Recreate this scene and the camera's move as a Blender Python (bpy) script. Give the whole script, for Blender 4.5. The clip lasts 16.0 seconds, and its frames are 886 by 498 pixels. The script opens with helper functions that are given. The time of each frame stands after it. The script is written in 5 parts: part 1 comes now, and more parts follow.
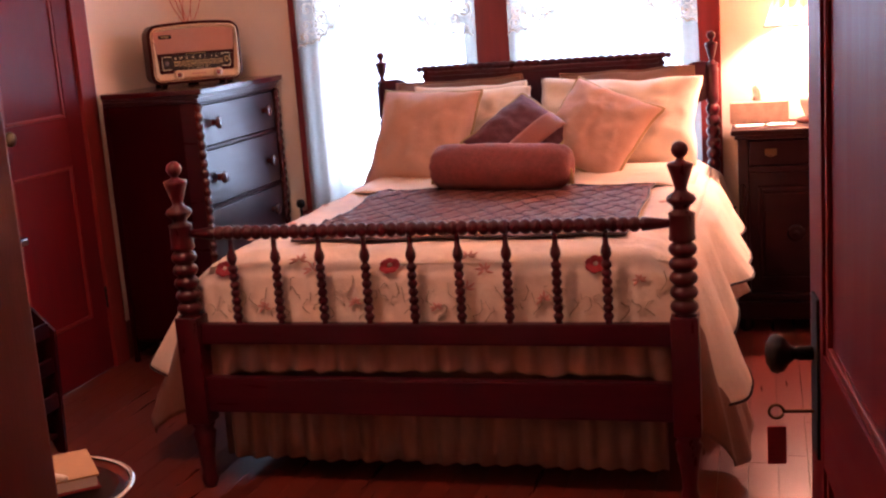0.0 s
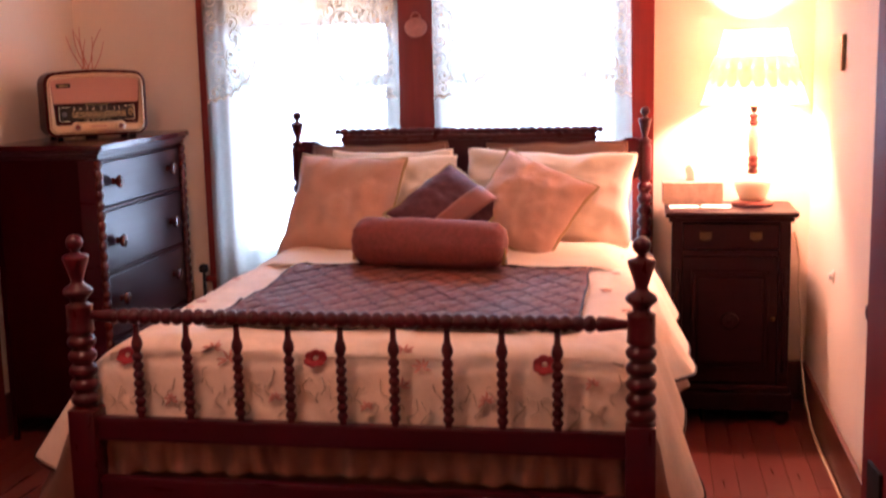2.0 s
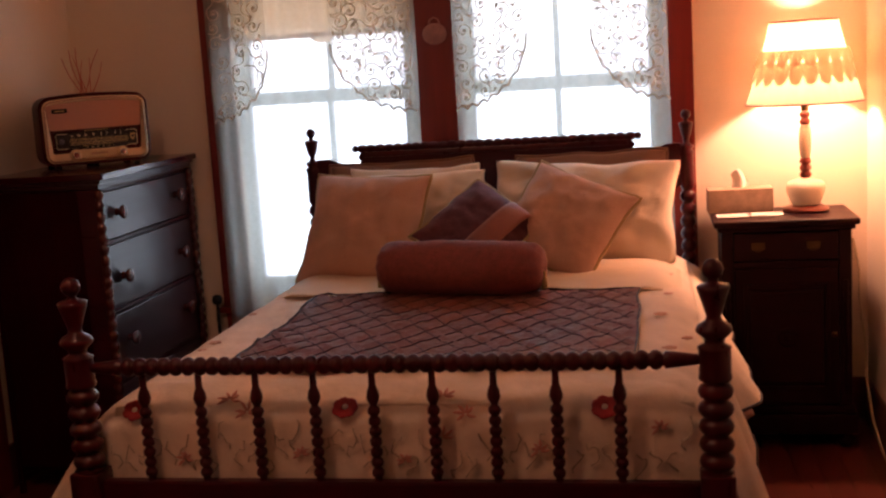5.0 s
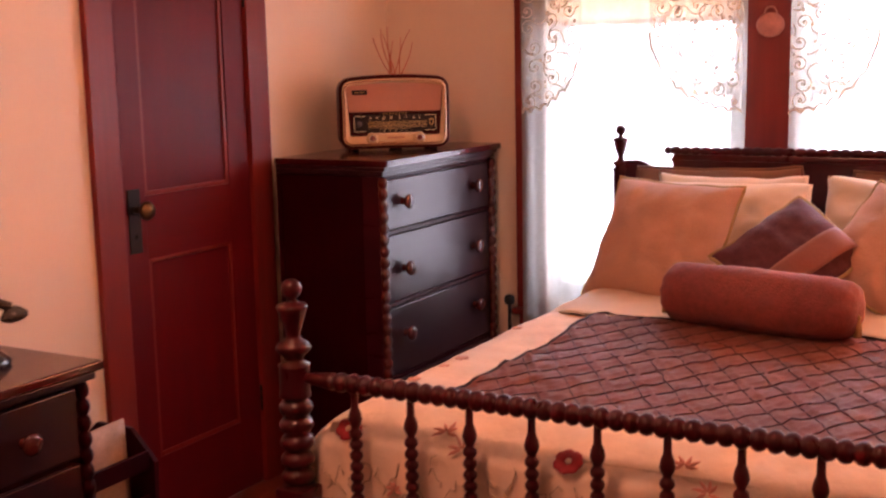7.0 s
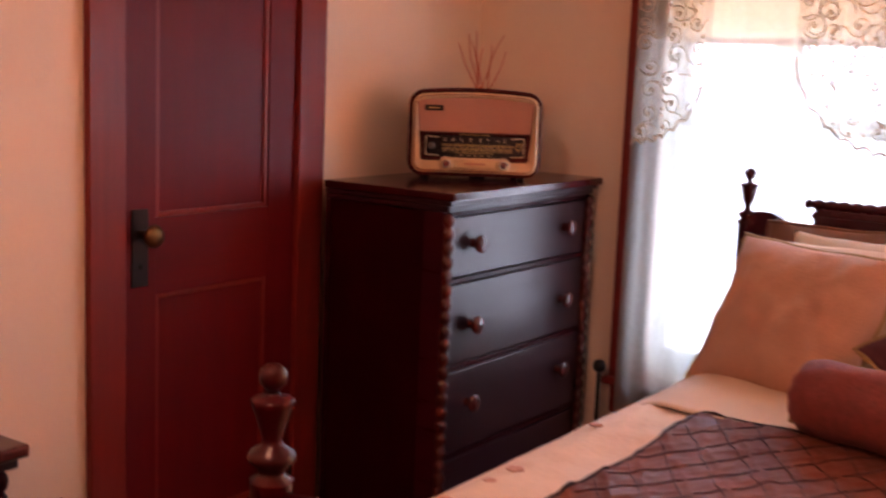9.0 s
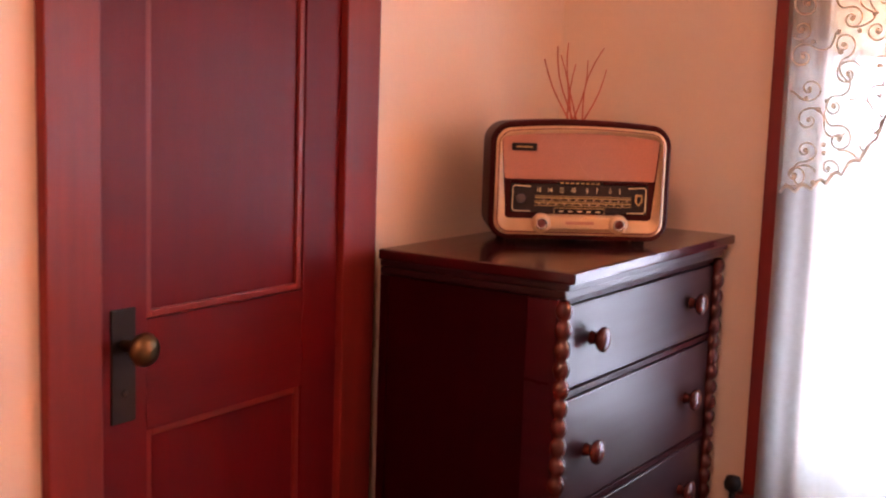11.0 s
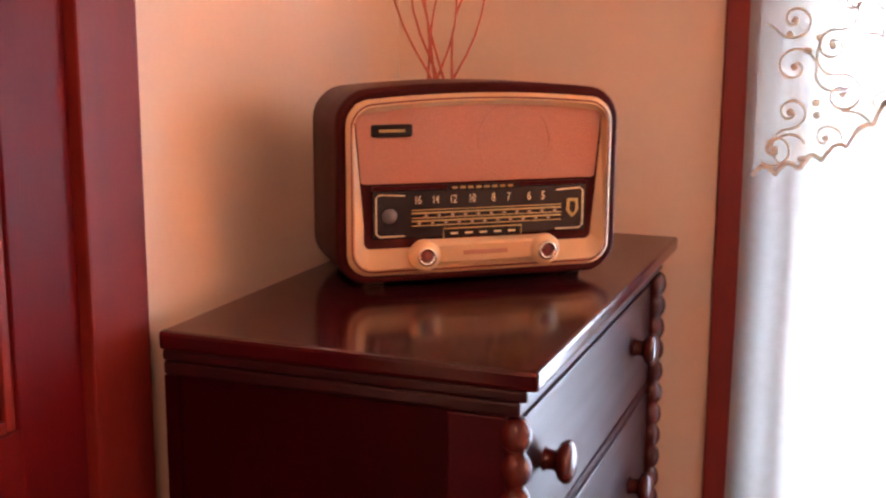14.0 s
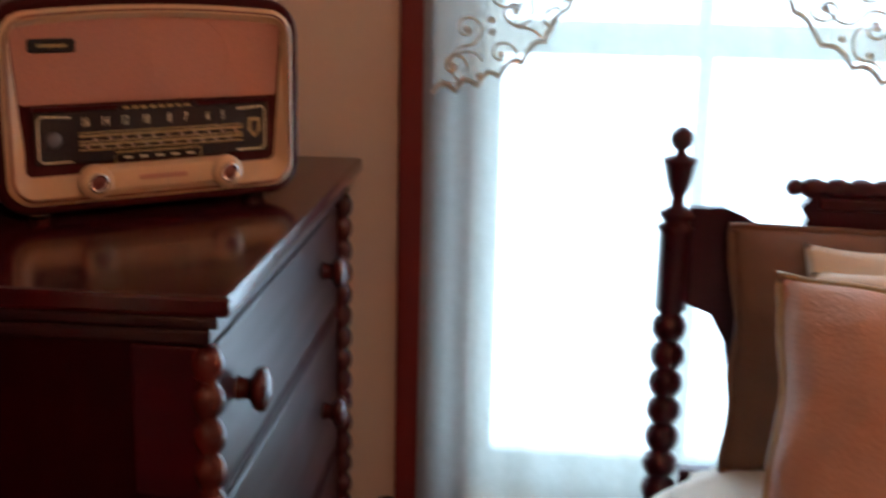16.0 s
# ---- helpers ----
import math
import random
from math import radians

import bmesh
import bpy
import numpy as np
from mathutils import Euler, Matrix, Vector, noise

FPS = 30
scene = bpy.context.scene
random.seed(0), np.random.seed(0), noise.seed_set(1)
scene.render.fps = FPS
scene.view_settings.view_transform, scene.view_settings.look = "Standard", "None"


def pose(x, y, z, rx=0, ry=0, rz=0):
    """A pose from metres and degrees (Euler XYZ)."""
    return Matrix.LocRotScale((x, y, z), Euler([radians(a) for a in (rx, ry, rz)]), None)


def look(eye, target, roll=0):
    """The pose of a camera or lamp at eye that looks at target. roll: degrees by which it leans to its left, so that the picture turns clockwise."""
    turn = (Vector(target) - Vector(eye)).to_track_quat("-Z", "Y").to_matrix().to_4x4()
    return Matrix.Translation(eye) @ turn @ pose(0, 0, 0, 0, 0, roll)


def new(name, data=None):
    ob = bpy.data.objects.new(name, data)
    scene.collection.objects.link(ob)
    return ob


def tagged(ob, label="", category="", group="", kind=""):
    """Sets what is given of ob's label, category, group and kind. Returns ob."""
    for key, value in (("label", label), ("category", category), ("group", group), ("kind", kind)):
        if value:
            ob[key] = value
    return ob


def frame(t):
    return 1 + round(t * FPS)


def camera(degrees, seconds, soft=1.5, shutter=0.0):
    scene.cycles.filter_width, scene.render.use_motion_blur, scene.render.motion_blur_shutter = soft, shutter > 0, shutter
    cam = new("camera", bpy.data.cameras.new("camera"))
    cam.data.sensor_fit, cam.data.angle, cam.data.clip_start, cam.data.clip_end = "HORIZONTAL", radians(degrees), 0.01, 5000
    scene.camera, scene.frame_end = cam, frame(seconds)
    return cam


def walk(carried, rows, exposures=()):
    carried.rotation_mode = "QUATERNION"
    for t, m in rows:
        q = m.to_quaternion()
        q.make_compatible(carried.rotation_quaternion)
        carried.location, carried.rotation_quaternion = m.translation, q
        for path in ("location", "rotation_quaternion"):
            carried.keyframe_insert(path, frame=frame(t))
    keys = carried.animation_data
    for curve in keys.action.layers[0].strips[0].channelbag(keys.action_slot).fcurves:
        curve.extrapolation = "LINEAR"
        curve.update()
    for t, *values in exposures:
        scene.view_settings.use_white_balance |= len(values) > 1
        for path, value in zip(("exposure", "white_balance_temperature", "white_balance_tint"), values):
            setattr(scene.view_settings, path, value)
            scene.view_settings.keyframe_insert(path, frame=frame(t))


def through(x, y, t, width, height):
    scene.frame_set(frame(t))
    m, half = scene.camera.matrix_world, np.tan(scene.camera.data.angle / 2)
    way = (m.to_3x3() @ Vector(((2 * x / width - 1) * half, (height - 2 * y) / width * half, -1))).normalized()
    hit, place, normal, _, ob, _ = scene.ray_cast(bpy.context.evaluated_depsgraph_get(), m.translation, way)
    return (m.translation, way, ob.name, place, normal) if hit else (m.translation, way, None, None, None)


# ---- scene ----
cam = camera(41.5, 16.0, soft=2.2, shutter=0.5)
PATH = [
    (0, (0.03, 0.115, 1.344), (-0.507, 2.0, 0.949), -4.2),
    (0.5, (0.004, 0.171, 1.347), (-0.493, 2.061, 0.923), -4.4),
    (1, (-0.036, 0.234, 1.366), (-0.443, 2.14, 0.916), -3.1),
    (1.5, (-0.1, 0.308, 1.378), (-0.498, 2.223, 0.96), -2.2),
    (2, (-0.17, 0.387, 1.409), (-0.515, 2.329, 1.083), -1.3),
    (2.5, (-0.2, 0.442, 1.437), (-0.55, 2.394, 1.175), 0.1),
    (3, (-0.21, 0.484, 1.453), (-0.519, 2.443, 1.19), 0.2),
    (3.2, (-0.218, 0.514, 1.469), (-0.536, 2.476, 1.246), 0.0),
    (5.3, (-0.287, 0.764, 1.404), (-0.699, 2.693, 1.074), -5.0),
    (5.5, (-0.257, 0.816, 1.408), (-0.798, 2.711, 1.065), -4.3),
    (6, (-0.168, 0.947, 1.413), (-0.988, 2.738, 1.07), -1.6),
    (6.5, (-0.127, 1.027, 1.419), (-1.108, 2.735, 1.072), -2.6),
    (7, (-0.148, 1.16, 1.428), (-1.11, 2.885, 1.111), -1.2),
    (7.5, (-0.157, 1.317, 1.41), (-1.087, 3.064, 1.12), -1.9),
    (8, (-0.25, 1.464, 1.416), (-1.133, 3.231, 1.104), -0.6),
    (8.5, (-0.321, 1.68, 1.436), (-1.387, 3.348, 1.147), 2.1),
    (9, (-0.407, 1.832, 1.436), (-1.537, 3.454, 1.133), 2.3),
    (9.2, (-0.488, 1.888, 1.445), (-1.654, 3.489, 1.168), 2.3),
    (11.3, (-1.166, 2.544, 1.452), (-2.262, 4.193, 1.174), 1.9),
    (11.5, (-1.152, 2.609, 1.464), (-2.266, 4.242, 1.174), 1.4),
    (12, (-1.351, 2.739, 1.473), (-2.324, 4.447, 1.13), 0.1),
    (12.5, (-1.497, 2.876, 1.43), (-2.433, 4.616, 1.113), 1.8),
    (13, (-1.59, 3.063, 1.463), (-2.509, 4.81, 1.106), 2.2),
    (13.5, (-1.664, 3.158, 1.46), (-2.453, 4.959, 1.097), 2.9),
    (14, (-1.8, 3.233, 1.459), (-2.493, 5.074, 1.082), 0.3),
    (14.5, (-1.873, 3.322, 1.459), (-2.529, 5.173, 1.052), 0.8),
    (15, (-1.877, 3.41, 1.47), (-2.451, 5.303, 1.063), 0.9),
    (15.5, (-1.85, 3.359, 1.438), (-2.232, 5.29, 1.027), 0.5),
    (16, (-1.819, 3.277, 1.428), (-1.976, 5.213, 0.954), 1.2),
]
EXPOSURES = [(0, 1.6, 7000, 73), (1.5, 1.6, 6900, 71), (2.2, 1.38, 6900, 67), (3, 0.4, 7100, 63), (5.5, 0, 9050, 71), (6, 0.9, 9450, 89), (7, 1.4, 9150, 89),
             (9, 1.1, 8350, 79), (12, 2.05, 8250, 81), (13.5, 2, 8150, 72), (14.5, 2.05, 7850, 69), (15.5, 1.8, 7550, 65), (16, 0.8, 7250, 50)]
walk(cam, [(t, look(eye, target, roll)) for t, eye, target, roll in PATH], EXPOSURES)

# ---- world and large lights ----
world = bpy.data.worlds.new("sky")
scene.world = world
world.use_nodes = True
wn = world.node_tree
sky = wn.nodes.new("ShaderNodeTexSky")
sky.sky_type, sky.sun_disc = "NISHITA", False
sky.sun_elevation, sky.sun_rotation = radians(40), radians(150)
wn.links.new(sky.outputs[0], wn.nodes["Background"].inputs[0])
wn.nodes["Background"].inputs[1].default_value = 0.12
sun = new("sun", bpy.data.lights.new("sun", "SUN"))
sun.data.energy, sun.data.angle, sun.data.color = 2.5, radians(0.5), (1.0, 0.95, 0.88)
sun.matrix_world = look((0, -3, 8), (0.4, 0.5, 0))


def area_lamp(name, centre, target, w, h, watts, colour):
    ob = new(name, bpy.data.lights.new(name, "AREA"))
    ob.data.shape, ob.data.size, ob.data.size_y = "RECTANGLE", w, h
    ob.data.energy, ob.data.color = watts, colour
    ob.matrix_world = look(centre, target)
    return ob


WIN_W = 23.0
area_lamp("window_daylight", (-1.565, 5.50, 1.30), (-1.565, 0, 1.25), 1.1, 1.9, WIN_W, (0.43, 0.94, 1.15))
area_lamp("window_daylight", (-0.635, 5.50, 1.30), (-0.635, 0, 1.25), 1.1, 1.9, WIN_W, (0.43, 0.94, 1.15))
# glow strength of the added ceiling fill
CEIL_FILL = 32.0
LAMP_W = 28.0
bulb_light = new("bulb_light", bpy.data.lights.new("bulb_light", "POINT"))
bulb_light.data.energy, bulb_light.data.color, bulb_light.data.shadow_soft_size = LAMP_W, (1.0, 0.70, 0.45), 0.035
bulb_light.location = (0.225, 5.0, 1.345)


# ---- materials ----
def material(name, base, rough=0.6, metal=0.0, vary=0.25, scale=8.0, stretch=(1, 1, 1), bump=0.15, fine=120.0, coat=0.0, sheen=0.0, spec=0.5, random_tint=0.0):
    """A surface with two scales of variation, a mottled tone and a fine relief."""
    m = bpy.data.materials.new(name)
    m.use_nodes = True
    nt = m.node_tree
    b = nt.nodes["Principled BSDF"]
    b.inputs["Metallic"].default_value = metal
    b.inputs["Coat Weight"].default_value = coat
    b.inputs["Coat Roughness"].default_value = 0.12
    b.inputs["Sheen Weight"].default_value = sheen
    b.inputs["Specular IOR Level"].default_value = spec
    tc = nt.nodes.new("ShaderNodeTexCoord")
    mp = nt.nodes.new("ShaderNodeMapping")
    mp.inputs["Scale"].default_value = stretch
    nt.links.new(tc.outputs["Object"], mp.inputs[0])
    n1 = nt.nodes.new("ShaderNodeTexNoise")
    n1.inputs["Scale"].default_value, n1.inputs["Detail"].default_value = scale, 6
    n2 = nt.nodes.new("ShaderNodeTexNoise")
    n2.inputs["Scale"].default_value, n2.inputs["Detail"].default_value = fine, 3
    nt.links.new(mp.outputs[0], n1.inputs[0])
    nt.links.new(mp.outputs[0], n2.inputs[0])
    mix = nt.nodes.new("ShaderNodeMix")
    mix.data_type = "RGBA"
    mix.inputs[6].default_value = (*[c * (1 - vary) for c in base], 1)
    mix.inputs[7].default_value = (*[min(1, c * (1 + vary)) for c in base], 1)
    add = nt.nodes.new("ShaderNodeMath")
    add.operation = "MULTIPLY_ADD"
    nt.links.new(n2.outputs[0], add.inputs[0])
    add.inputs[1].default_value = 0.35
    off = nt.nodes.new("ShaderNodeMath")
    off.operation = "ADD"
    nt.links.new(n1.outputs[0], off.inputs[0])
    off.inputs[1].default_value = -0.17
    nt.links.new(off.outputs[0], add.inputs[2])
    if random_tint:
        info = nt.nodes.new("ShaderNodeObjectInfo")
        mad = nt.nodes.new("ShaderNodeMath")
        mad.operation = "MULTIPLY_ADD"
        nt.links.new(info.outputs["Random"], mad.inputs[0])
        mad.inputs[1].default_value = random_tint
        nt.links.new(add.outputs[0], mad.inputs[2])
        add = mad
    nt.links.new(add.outputs[0], mix.inputs[0])
    nt.links.new(mix.outputs[2], b.inputs["Base Color"])
    rr = nt.nodes.new("ShaderNodeMapRange")
    rr.inputs[3].default_value, rr.inputs[4].default_value = max(0.02, rough - 0.08), min(1, rough + 0.08)
    nt.links.new(n1.outputs[0], rr.inputs[0])
    nt.links.new(rr.outputs[0], b.inputs["Roughness"])
    bp = nt.nodes.new("ShaderNodeBump")
    bp.inputs["Strength"].default_value, bp.inputs["Distance"].default_value = bump, 0.002
    nt.links.new(n2.outputs[0], bp.inputs["Height"])
    nt.links.new(bp.outputs[0], b.inputs["Normal"])
    return m


def sheer(name, colour, clear, vary=0.2, through=0.5):
    """Thin cloth: part open weave, part cloth that lets light through."""
    m = bpy.data.materials.new(name)
    m.use_nodes = True
    nt = m.node_tree
    nt.nodes.remove(nt.nodes["Principled BSDF"])
    out = nt.nodes["Material Output"]
    tc = nt.nodes.new("ShaderNodeTexCoord")
    n = nt.nodes.new("ShaderNodeTexNoise")
    n.inputs["Scale"].default_value, n.inputs["Detail"].default_value = 60, 4
    nt.links.new(tc.outputs["Object"], n.inputs[0])
    mix = nt.nodes.new("ShaderNodeMix")
    mix.data_type = "RGBA"
    mix.inputs[6].default_value = (*[c * (1 - vary) for c in colour], 1)
    mix.inputs[7].default_value = (*colour, 1)
    nt.links.new(n.outputs[0], mix.inputs[0])
    dif, tra, opn = (nt.nodes.new("ShaderNodeBsdf" + k) for k in ("Diffuse", "Translucent", "Transparent"))
    nt.links.new(mix.outputs[2], dif.inputs[0])
    nt.links.new(mix.outputs[2], tra.inputs[0])
    a, c = nt.nodes.new("ShaderNodeMixShader"), nt.nodes.new("ShaderNodeMixShader")
    a.inputs[0].default_value, c.inputs[0].default_value = through, clear
    nt.links.new(dif.outputs[0], a.inputs[1])
    nt.links.new(tra.outputs[0], a.inputs[2])
    nt.links.new(a.outputs[0], c.inputs[1])
    nt.links.new(opn.outputs[0], c.inputs[2])
    nt.links.new(c.outputs[0], out.inputs[0])
    return m


def pane_glass(name):
    """Thin clear glass."""
    m = bpy.data.materials.new(name)
    m.use_nodes = True
    nt = m.node_tree
    nt.nodes.remove(nt.nodes["Principled BSDF"])
    g = nt.nodes.new("ShaderNodeBsdfGlass")
    g.inputs["Roughness"].default_value, g.inputs["IOR"].default_value = 0.0, 1.08
    nt.links.new(g.outputs[0], nt.nodes["Material Output"].inputs[0])
    return m


PLASTER = material("cream_plaster", (0.87, 0.70, 0.54), 0.80, vary=0.07, scale=2.5, bump=0.25, fine=90)
CEILING = material("ceiling_paint", (0.84, 0.76, 0.64), 0.9, vary=0.05, scale=2, bump=0.2)
RED_WOOD = material("red_stained_wood", (0.140, 0.0085, 0.0105), 0.46, vary=0.22, scale=5, stretch=(6, 6, 0.5), bump=0.12, fine=60, coat=0.02, spec=0.2)
RED_WOOD_X = material("red_stained_wood_across", (0.140, 0.0085, 0.0105), 0.46, vary=0.22, scale=5, stretch=(0.5, 6, 6), bump=0.12, fine=60, coat=0.02, spec=0.2)
CASING_WOOD = material("warm_casing_wood", (0.22, 0.024, 0.017), 0.44, vary=0.28, scale=5, stretch=(7, 7, 0.5), bump=0.12, fine=60, coat=0.08, spec=0.35)
CASING_WOOD_X = material("warm_casing_wood_across", (0.22, 0.024, 0.017), 0.44, vary=0.28, scale=5, stretch=(0.5, 7, 7), bump=0.12, fine=60, coat=0.08, spec=0.35)
BED_WOOD = material("dark_bed_wood", (0.055, 0.0028, 0.0058), 0.3, vary=0.4, scale=14, stretch=(3, 3, 1), bump=0.1, fine=80, coat=0.12, spec=0.3)
BED_PANEL = material("bed_panel_wood", (0.046, 0.0024, 0.0062), 0.3, vary=0.35, scale=6, stretch=(0.6, 6, 6), bump=0.1, fine=60, coat=0.05, spec=0.25)
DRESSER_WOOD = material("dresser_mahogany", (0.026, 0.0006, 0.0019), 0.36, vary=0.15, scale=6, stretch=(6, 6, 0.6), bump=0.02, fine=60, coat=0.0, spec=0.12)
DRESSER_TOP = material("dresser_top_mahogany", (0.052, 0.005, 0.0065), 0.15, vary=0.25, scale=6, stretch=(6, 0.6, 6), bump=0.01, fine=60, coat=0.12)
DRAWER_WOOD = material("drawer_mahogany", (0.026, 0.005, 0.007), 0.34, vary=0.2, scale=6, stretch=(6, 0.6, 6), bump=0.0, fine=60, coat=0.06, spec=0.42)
OAK_DARK = material("nightstand_oak", (0.016, 0.0016, 0.0022), 0.45, vary=0.4, scale=6, stretch=(0.7, 6, 6), bump=0.12, fine=60, coat=0.04, spec=0.15)
FLOOR_WOOD = material("floor_board", (0.125, 0.022, 0.012), 0.30, vary=0.35, scale=4, stretch=(8, 0.6, 8), bump=0.1, fine=50, coat=0.3, random_tint=0.5)
FLOOR_GAP = material("dark_subfloor", (0.03, 0.012, 0.008), 0.8)
SKIRTING = material("dark_baseboard", (0.11, 0.022, 0.012), 0.35, vary=0.3, scale=5, stretch=(1, 1, 6), coat=0.3)
QUILT = material("cream_quilt", (0.84, 0.68, 0.54), 0.85, vary=0.16, scale=9, bump=1.0, fine=55, sheen=0.06)
SATIN_BROWN = material("brown_satin_lining", (0.22, 0.092, 0.058), 0.45, vary=0.35, scale=6, stretch=(4, 4, 1), bump=0.3, fine=200, sheen=0.06)
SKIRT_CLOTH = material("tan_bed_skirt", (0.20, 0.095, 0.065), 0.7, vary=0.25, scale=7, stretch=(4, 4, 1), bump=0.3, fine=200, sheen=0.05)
RUNNER = material("plum_taffeta", (0.20, 0.066, 0.046), 0.52, vary=0.3, scale=7, bump=0.25, fine=260, sheen=0.0, spec=0.2)
RUNNER_EDGE = material("dark_plum_binding", (0.025, 0.01, 0.012), 0.6)
TAN_CUSHION = material("tan_chenille", (0.58, 0.325, 0.225), 0.8, vary=0.14, scale=10, bump=1.0, fine=160, sheen=0.08)
TAN_PIPING = material("gold_piping", (0.42, 0.28, 0.12), 0.6, vary=0.2, scale=80)
CREAM_CASE = material("cream_pillowcase", (0.76, 0.61, 0.46), 0.85, vary=0.1, scale=7, bump=0.4, fine=260, sheen=0.05)
SHAM = material("brown_sham", (0.20, 0.09, 0.05), 0.7, vary=0.25, scale=9, bump=0.4, fine=220, sheen=0.06)
PLUM_CUSHION = material("plum_damask", (0.125, 0.042, 0.050), 0.55, vary=0.5, scale=38, bump=0.7, fine=180, sheen=0.0, spec=0.15)
PINK_BAND = material("rose_satin_band", (0.27, 0.085, 0.06), 0.45, vary=0.2, scale=14, bump=0.4, sheen=0.06)
BOLSTER = material("rose_brown_velvet", (0.24, 0.052, 0.042), 0.7, vary=0.45, scale=55, bump=1.0, fine=140, sheen=0.08)
FLOWER_RED = material("red_embroidery", (0.36, 0.028, 0.03), 0.75, vary=0.3, scale=150, bump=0.8, fine=400)
FLOWER_PEACH = material("peach_embroidery", (0.68, 0.31, 0.24), 0.8, vary=0.25, scale=150, bump=0.8, fine=400)
FLOWER_PINK = material("faded_pink_embroidery", (0.70, 0.38, 0.28), 0.85, vary=0.2, scale=150, bump=0.6)
STEM = material("sage_embroidery", (0.50, 0.37, 0.25), 0.85, vary=0.3, scale=150, bump=0.6)
WHITE_BEAD = material("pale_flower_centre", (0.75, 0.62, 0.5), 0.6)
BRASS_OLD = material("aged_brass", (0.17, 0.105, 0.05), 0.38, metal=1.0, vary=0.35, scale=40)
IRON_DARK = material("dark_iron", (0.014, 0.010, 0.008), 0.55, metal=0.4, vary=0.3, scale=40)
BAKELITE = material("brown_bakelite", (0.060, 0.007, 0.007), 0.42, vary=0.3, scale=12, bump=0.0, coat=0.03, spec=0.10)
RADIO_CREAM = material("cream_plastic", (0.70, 0.48, 0.27), 0.38, vary=0.12, scale=10, bump=0.04)
RADIO_CLOTH = material("rose_speaker_cloth", (0.56, 0.27, 0.19), 0.85, vary=0.14, scale=240, bump=0.7, fine=520)
DIAL_GLASS = material("dark_dial_glass", (0.012, 0.013, 0.02), 0.12, vary=0.2, bump=0.0, coat=0.4)
DIAL_GOLD = material("gold_dial_print", (0.55, 0.40, 0.16), 0.4, vary=0.2, scale=60)
DIAL_WHITE = material("cream_dial_print", (0.90, 0.80, 0.50), 0.5, vary=0.1)
CHROME = material("chrome", (0.75, 0.72, 0.68), 0.12, metal=1.0, vary=0.05)
SMOKE = material("grey_magic_eye", (0.14, 0.13, 0.13), 0.1, vary=0.1, coat=0.5)
ANTENNA = material("pink_dried_stem", (0.60, 0.14, 0.08), 0.55, vary=0.25, scale=60)
KNOB_WOOD = material("dark_red_knob_wood", (0.085, 0.012, 0.009), 0.25, vary=0.3, scale=20, coat=0.4)
LAMP_CREAM = material("cream_painted_wood", (0.72, 0.60, 0.44), 0.45, vary=0.1, scale=14)
LAMP_RED = material("turned_red_wood", (0.22, 0.04, 0.025), 0.35, vary=0.3, scale=20, coat=0.3)
PAPER = material("white_paper", (0.78, 0.74, 0.66), 0.8, vary=0.05, scale=10)
TISSUE_BOX = material("floral_tissue_box", (0.42, 0.27, 0.19), 0.6, vary=0.5, scale=26, bump=0.1)
CORD = material("ivory_cord", (0.62, 0.48, 0.30), 0.6)
PLAQUE = material("rose_glazed_clay", (0.50, 0.19, 0.15), 0.4, vary=0.35, scale=50, coat=0.2)
PEWTER = material("dark_pewter_filigree", (0.045, 0.03, 0.03), 0.45, metal=0.6, vary=0.5, scale=70)
ENAMEL = material("violet_enamel", (0.10, 0.03, 0.12), 0.2, vary=0.6, scale=90, coat=0.4)
PHONE_BLACK = material("black_bakelite", (0.012, 0.011, 0.010), 0.16, vary=0.3, bump=0.03, coat=0.6)
BOOK_PAGE = material("tan_book_cover", (0.45, 0.26, 0.12), 0.6, vary=0.15, scale=20)
BOOK_RED = material("red_book_spine", (0.35, 0.03, 0.03), 0.5, vary=0.2, scale=30)
WINDOW_PAINT = material("white_sash_paint", (0.5, 0.5, 0.5), 0.5, vary=0.06, scale=6)
GRASS = material("far_ground", (0.10, 0.14, 0.05), 0.95, vary=0.5, scale=0.6)
SHEER = sheer("white_sheer", (0.54, 0.57, 0.50), 0.45)
LACE_CLOTH = sheer("ivory_lace_net", (0.66, 0.56, 0.44), 0.66)
LACE_THREAD = sheer("ivory_lace_cord", (0.80, 0.68, 0.55), 0.06, 0.2, 0.24)
BLIND = sheer("ivory_roller_blind", (0.72, 0.36, 0.19), 0.02, 0.1)
SHADE_CLOTH = sheer("cream_lampshade_cloth", (0.46, 0.37, 0.26), 0.01, 0.08)
SHADE_LACE = sheer("ivory_shade_fringe", (0.44, 0.33, 0.21), 0.02, 0.2)
GLASS = pane_glass("window_glass")
TABLE_GLASS = pane_glass("tabletop_glass")


# ---- building helpers ----
def part(name, bm, mat, parent=None, label="", smooth=False):
    me = bpy.data.meshes.new(name)
    bmesh.ops.recalc_face_normals(bm, faces=bm.faces)
    bm.to_mesh(me)
    bm.free()
    me.materials.append(mat)
    if smooth:
        me.polygons.foreach_set("use_smooth", [True] * len(me.polygons))
    ob = new(name, me)
    if parent is not None:
        ob.parent = parent
    if label:
        tagged(ob, label)
    return ob


def thing(name, label, category, m=None, group=""):
    ob = new(name)
    ob.empty_display_size = 0.05
    if m is not None:
        ob.matrix_world = m
    return tagged(ob, label, category, group)


